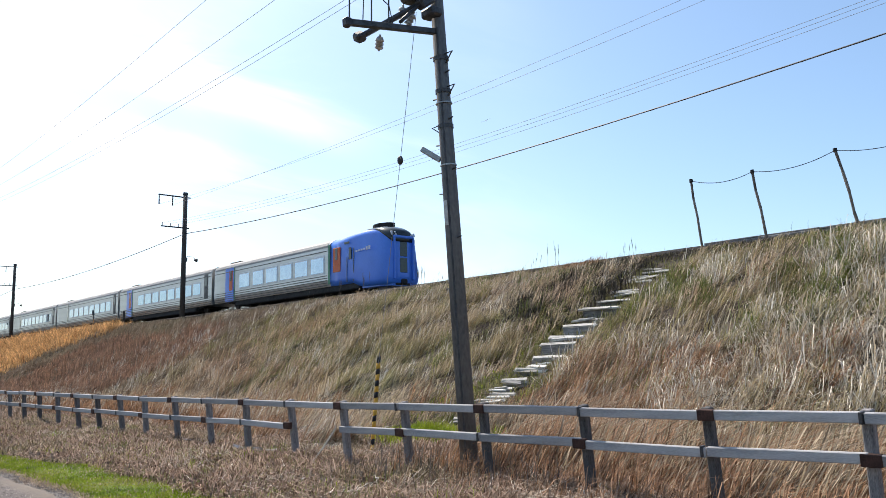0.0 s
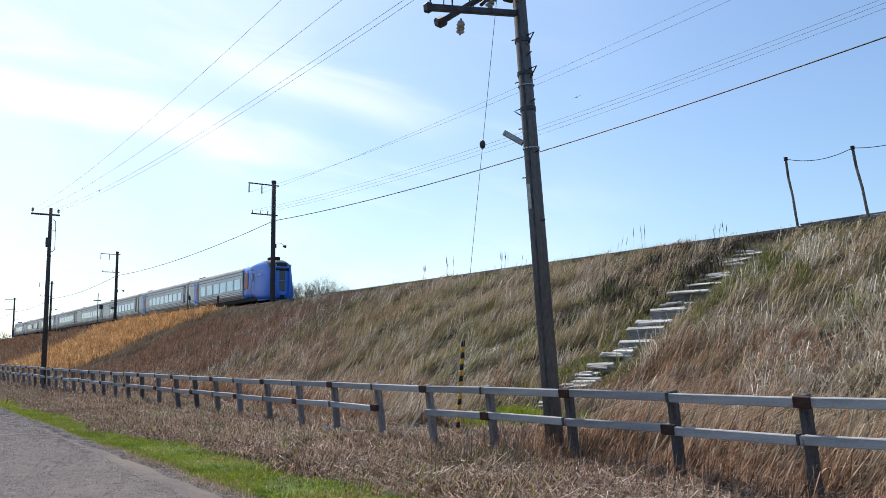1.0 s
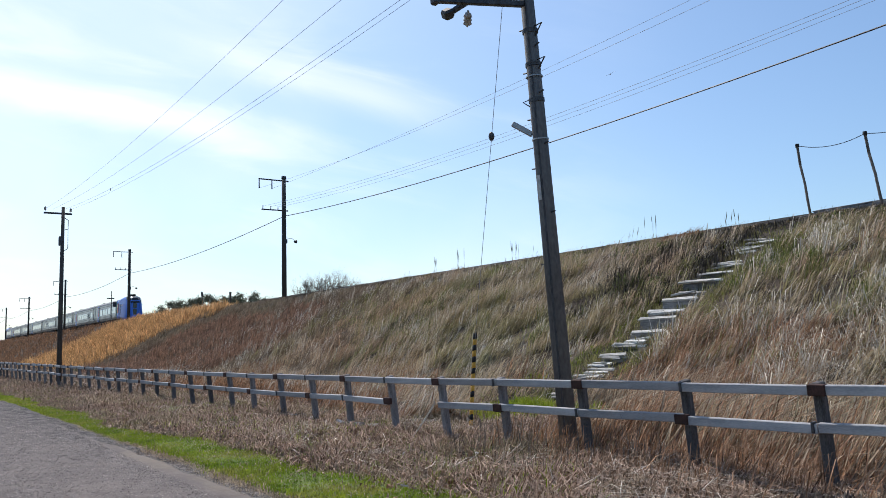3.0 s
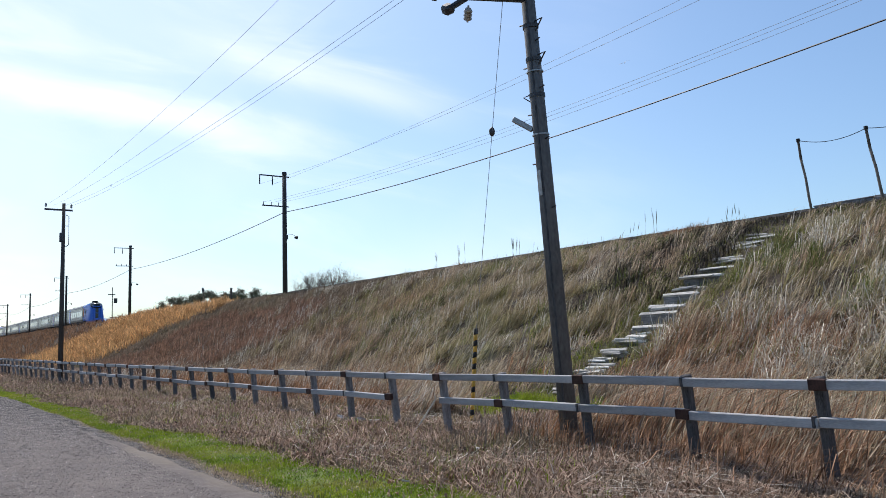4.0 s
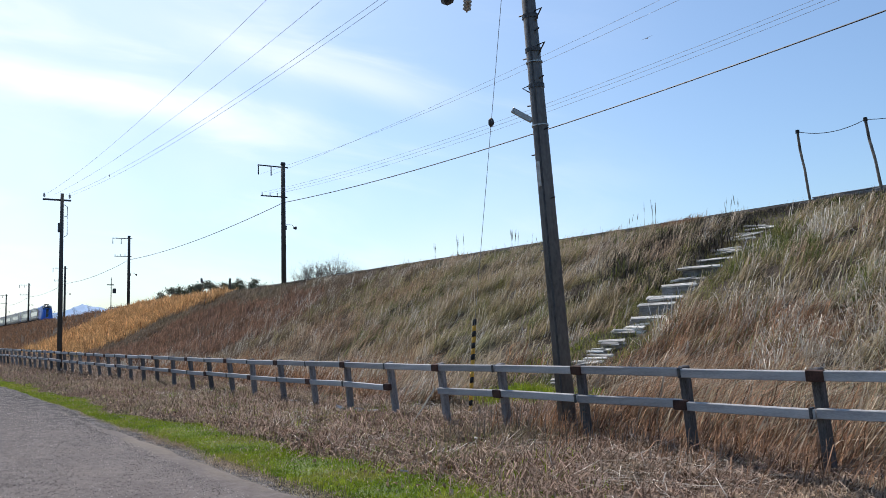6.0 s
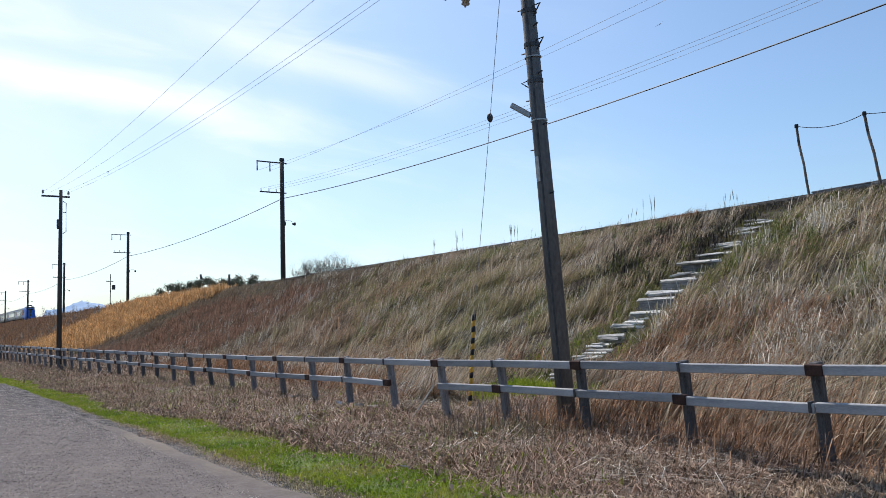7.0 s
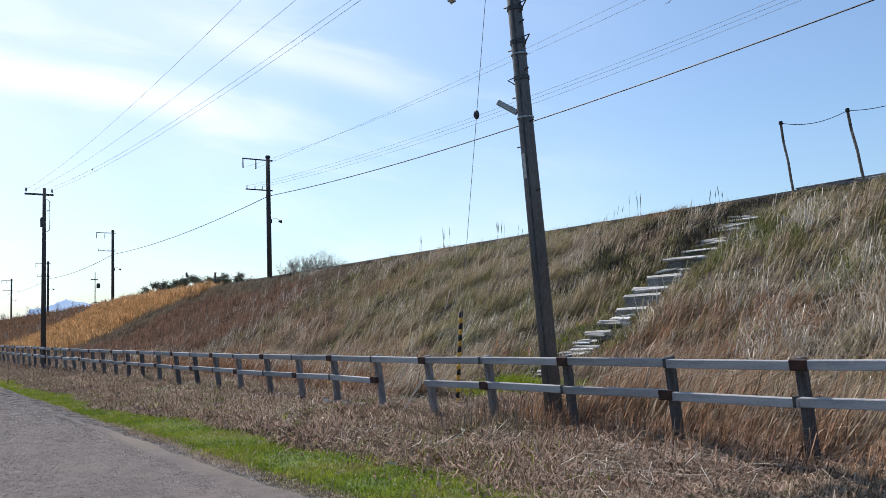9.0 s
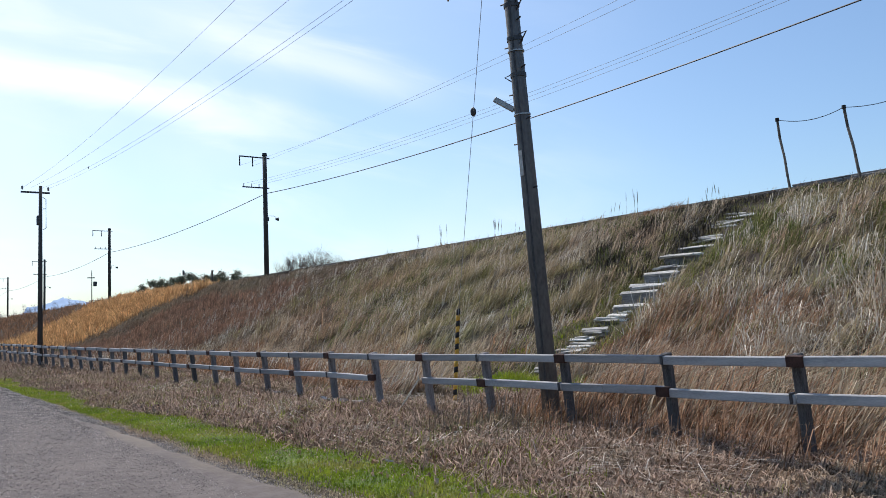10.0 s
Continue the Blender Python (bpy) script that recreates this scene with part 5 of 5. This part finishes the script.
def tail_car():
    L = 22.3
    ob = thing("train_car", "streamlined blue-ended cab car of a silver diesel express train", "train car", "cars of the train")
    part("body", loft([section(HALF, 0.5, 3.48, x) for x in (-6.15, -L)]), M_SILVER, ob, "ribbed stainless body", smooth=False)
    shape = [(-6.15, HALF, 0.5, 3.48, 0.55), (-5.0, HALF, 0.5, 3.5, 0.55), (-4.4, HALF, 0.5, 3.56, 0.5), (-3.4, HALF, 0.5, 3.66, 0.5), (-2.5, HALF, 0.24, 3.73, 0.5), (-1.5, HALF - 0.03, 0.2, 3.75, 0.52),
             (-0.9, HALF - 0.06, 0.2, 3.7, 0.55), (-0.4, HALF - 0.12, 0.2, 3.57, 0.6), (-0.05, HALF - 0.2, 0.22, 3.42, 0.6), (0.16, HALF - 0.3, 0.3, 3.26, 0.6)]
    nose = part("nose", loft([section(hw, zb, zt, x, sh, tumble=0.05 + 0.22 * float(smooth_step(-4.5, -1.5, x))) for x, hw, zb, zt, sh in shape]), M_BLUE, ob, "smooth blue cab nose", smooth=True)
    # wrap-round dark cab window over the nose
    glass = []
    for (x, hw, zb, zt, sh), a1 in zip(shape[3:], (72, 50, 32, 20, 8, 0, 0)):
        tm = 0.05 + 0.22 * float(smooth_step(-4.5, -1.5, x))
        arc = []
        for k in range(7):
            a0 = radians(a1 + (90 - a1) * k / 6)
            arc.append((x + (0.02 if x > -0.1 else 0.0), -(hw - tm) + hw * 0.62 * (1 - math.cos(a0)) - 0.014 * math.cos(a0), zt - sh + sh * math.sin(a0) + 0.014))
        glass.append(arc + [(x0, -y0, z0) for x0, y0, z0 in reversed(arc)])
    part("cab_window", loft(glass), M_DARKBAND, ob, "dark wrap-round cab window", smooth=True)
    part("roof_fairing", loft([section(hw, 3.62, zt, x, 0.16, belly=0.05) for x, hw, zt in ((-2.9, 0.2, 3.75), (-2.6, 0.36, 3.8), (-2.25, 0.48, 3.86), (-1.8, 0.5, 3.87), (-1.4, 0.4, 3.82), (-1.0, 0.2, 3.72))]), M_UNDER, ob, "dark roof fairing")
    for sy in (-0.42, -0.62):
        part("lamp", box(0.1, 0.13, 0.24, (0.1, sy * 1.3, 3.14), m=pose(0, 0, 0, 0, -25, 0), bevel=0.03), M_WHITE, ob, "pale tail lamp cluster")
        part("lamp", box(0.1, 0.13, 0.24, (0.1, -sy * 1.3, 3.14), m=pose(0, 0, 0, 0, -25, 0), bevel=0.03), M_WHITE, ob, "pale tail lamp cluster")
    fr = part("gangway_frame", box(0.2, 1.5, 2.6, (0.0, 0, 1.65), bevel=0.06), M_BLUE, ob, "blue frame round the end door")
    part("end_door", box(0.1, 0.86, 2.2, (0.1, 0, 1.7), bevel=0.03), M_BLUE, fr, "blue end door")
    part("end_door_window", box(0.04, 0.52, 0.85, (0.15, 0, 2.25), bevel=0.02), M_DARKBAND, fr, "dark door window")
    part("end_door_panel", box(0.03, 0.52, 0.85, (0.15, 0, 1.32), bevel=0.02), M_DARKBAND, fr, "dark lower panel")
    # no hollow here: a black block gives the recess its shade
    part("recess", box(0.16, 1.0, 0.5, (0.04, 0, 0.42), bevel=0.03), M_UNDER, fr, "black block for the shaded recess round the coupler")
    for sy in (-0.69, 0.69):
        part("frame_edge", box(0.34, 0.13, 2.5, (0.1, sy, 1.72), bevel=0.05), M_BLUE, fr, "blue upright beside the end door")
    part("frame_edge", box(0.34, 1.5, 0.16, (0.08, 0, 2.95), bevel=0.05), M_BLUE, fr, "blue lintel over the end door")
    for sy in (-0.62, 0.62):
        # dark strip painted in for the shade where the door sits back
        part("frame_shade", box(0.03, 0.12, 2.4, (0.1, sy * 0.86, 1.72)), M_DARKBAND, fr, "dark strip for the shade round the set-in door")
        part("handrail", rod((0.0, sy * 1.45, 1.2), (0.0, sy * 1.45, 2.4), 0.03, None, 6), M_DARKBAND, ob, "dark grab rail")
    part("coupler", box(0.4, 0.4, 0.34, (0.12, 0, 0.36), bevel=0.08), M_UNDER, ob, "black coupler")
    part("plough", loft([[(x, -w0, 0.12), (x, w0, 0.12), (x, w0, 0.6), (x, -w0, 0.6)] for x, w0 in ((-2.2, 1.25), (-0.6, 1.15), (0.02, 0.75))]), M_BLUE, ob, "blue skirt under the nose")
    for side in (-1, 1):
        part("green_line", box(0.22, 0.03, 2.45, (-6.2, side * (HALF + 0.004), 1.85), bevel=0.01), M_TGREEN, ob, "green painted line")
        side_door(ob, -5.35, side, 0.8)
        part("vent", box(0.5, 0.02, 0.12, (-4.3, side * (HALF - 0.02), 2.98)), M_DARKBAND, ob, "small dark vent")
        part("crew_door_seam", box(0.05, 0.02, 1.5, (-4.25, side * (HALF + 0.0), 1.35)), M_DARKBAND, ob, "dark strip for the shade round the set-in door of the crew door")
        part("crew_door_seam", box(0.04, 0.02, 2.0, (-3.6, side * (HALF - 0.03), 1.6)), M_DARKBAND, ob, "dark strip for the shade round the set-in door of the crew door")
        part("crew_window", box(0.26, 0.03, 0.72, (-3.95, side * (HALF - 0.012), 2.3), bevel=0.02), M_DARKBAND, ob, "dark crew-door window")
        for k in range(6):
            part("marking_bar", box(0.17, 0.02, 0.1 + 0.12 * (k > 3), (-3.3 + 0.26 * k, side * (HALF - 0.035), 2.36 + 0.015 * k), m=pose(0, 0, 0, 0, 0, 0)), M_WHITE, ob, "pale illegible marking")
    windows(ob, [-7.55, -9.5, -11.45, -13.4, -15.35, -17.4], 1.68, 1.32, 2.5, -1)
    windows(ob, [-7.55, -9.5, -11.45, -13.4, -15.35, -17.4], 1.68, 1.32, 2.5, 1)
    ribs(ob, -6.4, -L + 0.1)
    bands(ob, L)
    common(ob, L, (-L - 0.25,))
    # the nose is drawn out short: pull the long body up to it
    for o in ob.children:
        if o.name.split(".")[0] in ("nose", "cab_window", "roof_fairing"):
            o.scale.x = 0.89
        elif o.name.split(".")[0] not in ("lamp", "gangway_frame", "handrail", "coupler", "plough"):
            o.location.x += 0.68
    return ob, L - 0.68


def middle_car(kind):
    L = 20.3
    ob = thing("train_car", "stainless middle train car with a blue and orange end band" if kind else "plain stainless middle car of the diesel express train", "train car", "cars of the train")
    part("body", loft([section(HALF, 0.5, 3.48, x) for x in (0, -L)]), M_SILVER, ob, "ribbed stainless body")
    xs0 = [-2.7 - 1.72 * k for k in range(8)]
    for side in (-1, 1):
        windows(ob, xs0, 1.5, 1.36, 2.46, side)
        part("end_door", box(0.7, 0.03, 1.9, (-1.0, side * (HALF + 0.002), 2.0), bevel=0.02), M_RIB, ob, "grey recessed door")
        part("door_window", box(0.25, 0.03, 0.7, (-1.0, side * (HALF + 0.012), 2.35)), M_DARKBAND, ob, "narrow dark window")
    ribs(ob, -0.1, -L + 0.1)
    if kind:
        bands(ob, L)
    else:
        for side in (-1, 1):
            part("door_gap", box(0.3, 0.03, 1.9, (-L + 4.2, side * (HALF + 0.003), 2.0)), M_DARKBAND, ob, "dark door opening")
    common(ob, L, (-L - 0.25,))
    return ob, L


tail, tail_len = tail_car()
cars = [(tail, 0.0)]
mid_a, mid_len = middle_car(True)
mid_b, _ = middle_car(False)
at = -tail_len - 0.5
order = [mid_a, mid_b, mid_b, mid_a, mid_b, mid_a]
used = set()
for src in order:
    if src in used:
        ob = copy_thing(src, pose(0, 0, 0))
    else:
        ob = src
        used.add(src)
    cars.append((ob, at))
    at -= mid_len + 0.5
front = copy_thing(tail, pose(0, 0, 0))
front["label"] = "leading blue-ended cab car of the silver diesel express train"
TAIL_X, SPEED = -35.7, 29.0


# ---- gull ----
def gull():
    ob = thing("gull", "white and grey gull soaring with spread wings in the sky", "bird")
    part("body", loft([[(r * 0.9 * math.cos(k * math.tau / 8), y0, z0 + r * math.sin(k * math.tau / 8)) for k in range(8)] for y0, r, z0 in
                       ((0.3, 0.012, 0.0), (0.25, 0.035, 0.005), (0.18, 0.05, 0.01), (0.08, 0.07, 0.0), (-0.06, 0.072, 0.0), (-0.2, 0.04, 0.005), (-0.26, 0.02, 0.01))]), M_WHITE, ob, "white body", smooth=True)
    part("tail", loft([[(-w0, y0, 0.012), (w0, y0, 0.012), (w0, y0, -0.004), (-w0, y0, -0.004)] for y0, w0 in ((-0.22, 0.03), (-0.4, 0.09))]), M_WHITE, ob, "white fanned tail")
    for side in (-1, 1):
        part("wing", loft([[(side * x0, y0 + c0, z0 + 0.004), (side * x0, y0 + c0 * 0.4, z0 + 0.018), (side * x0, y0 - c0, z0), (side * x0, y0 + c0 * 0.4, z0 - 0.006)] for x0, y0, c0, z0 in
                           ((0.04, 0.05, 0.13, 0.02), (0.25, 0.09, 0.13, 0.08), (0.42, 0.09, 0.11, 0.09), (0.6, 0.03, 0.05, 0.07), (0.72, -0.04, 0.015, 0.05))]), M_GULLWING, ob, "long grey wing", smooth=True)
    return ob


bird = gull()
# seconds, place, bank to the side and lift of the breast in degrees
BIRD_ROWS = [(0.0, -74.9, 73.6, 34.3, 22, 8), (1.2, -73.8, 74.4, 35.0, 18, 6), (2.5, -72.1, 75.7, 35.9, 22, 8), (3.8, -70.2, 77.1, 36.7, 20, 14), (4.3, -69.5, 77.6, 37.0, 28, 52), (4.6, -69.0, 77.9, 37.2, 38, 80),
             (4.9, -68.6, 78.1, 37.45, 32, 66), (5.2, -68.3, 78.4, 37.7, 12, 15), (5.6, -67.8, 78.6, 38.0, 14, 6), (7.0, -65.7, 79.8, 39.1, 30, 6), (7.8, -64.7, 80.4, 39.8, 30, 8), (8.8, -63.2, 81.1, 40.8, 32, 6), (10.0, -61.5, 82.0, 42.0, 30, 8)]


def motions():
    """The train draws away along the track at an even speed."""
    for ob, off in cars:
        walk(ob, [(k * 0.25, pose(TAIL_X + off - SPEED * k * 0.25, TRACK_Y, RAIL_Z)) for k in range(41)])
    walk(bird, [(t, pose(x, y, z, 0, 0, 42) @ pose(0, 0, 0, 0, -bank, 0) @ pose(0, 0, 0, lift, 0, 0)) for t, x, y, z, bank, lift in BIRD_ROWS])
    walk(front, [(k * 0.25, pose(TAIL_X + at - tail_len - SPEED * k * 0.25, TRACK_Y, RAIL_Z, 0, 0, 180)) for k in range(41)])


motions()
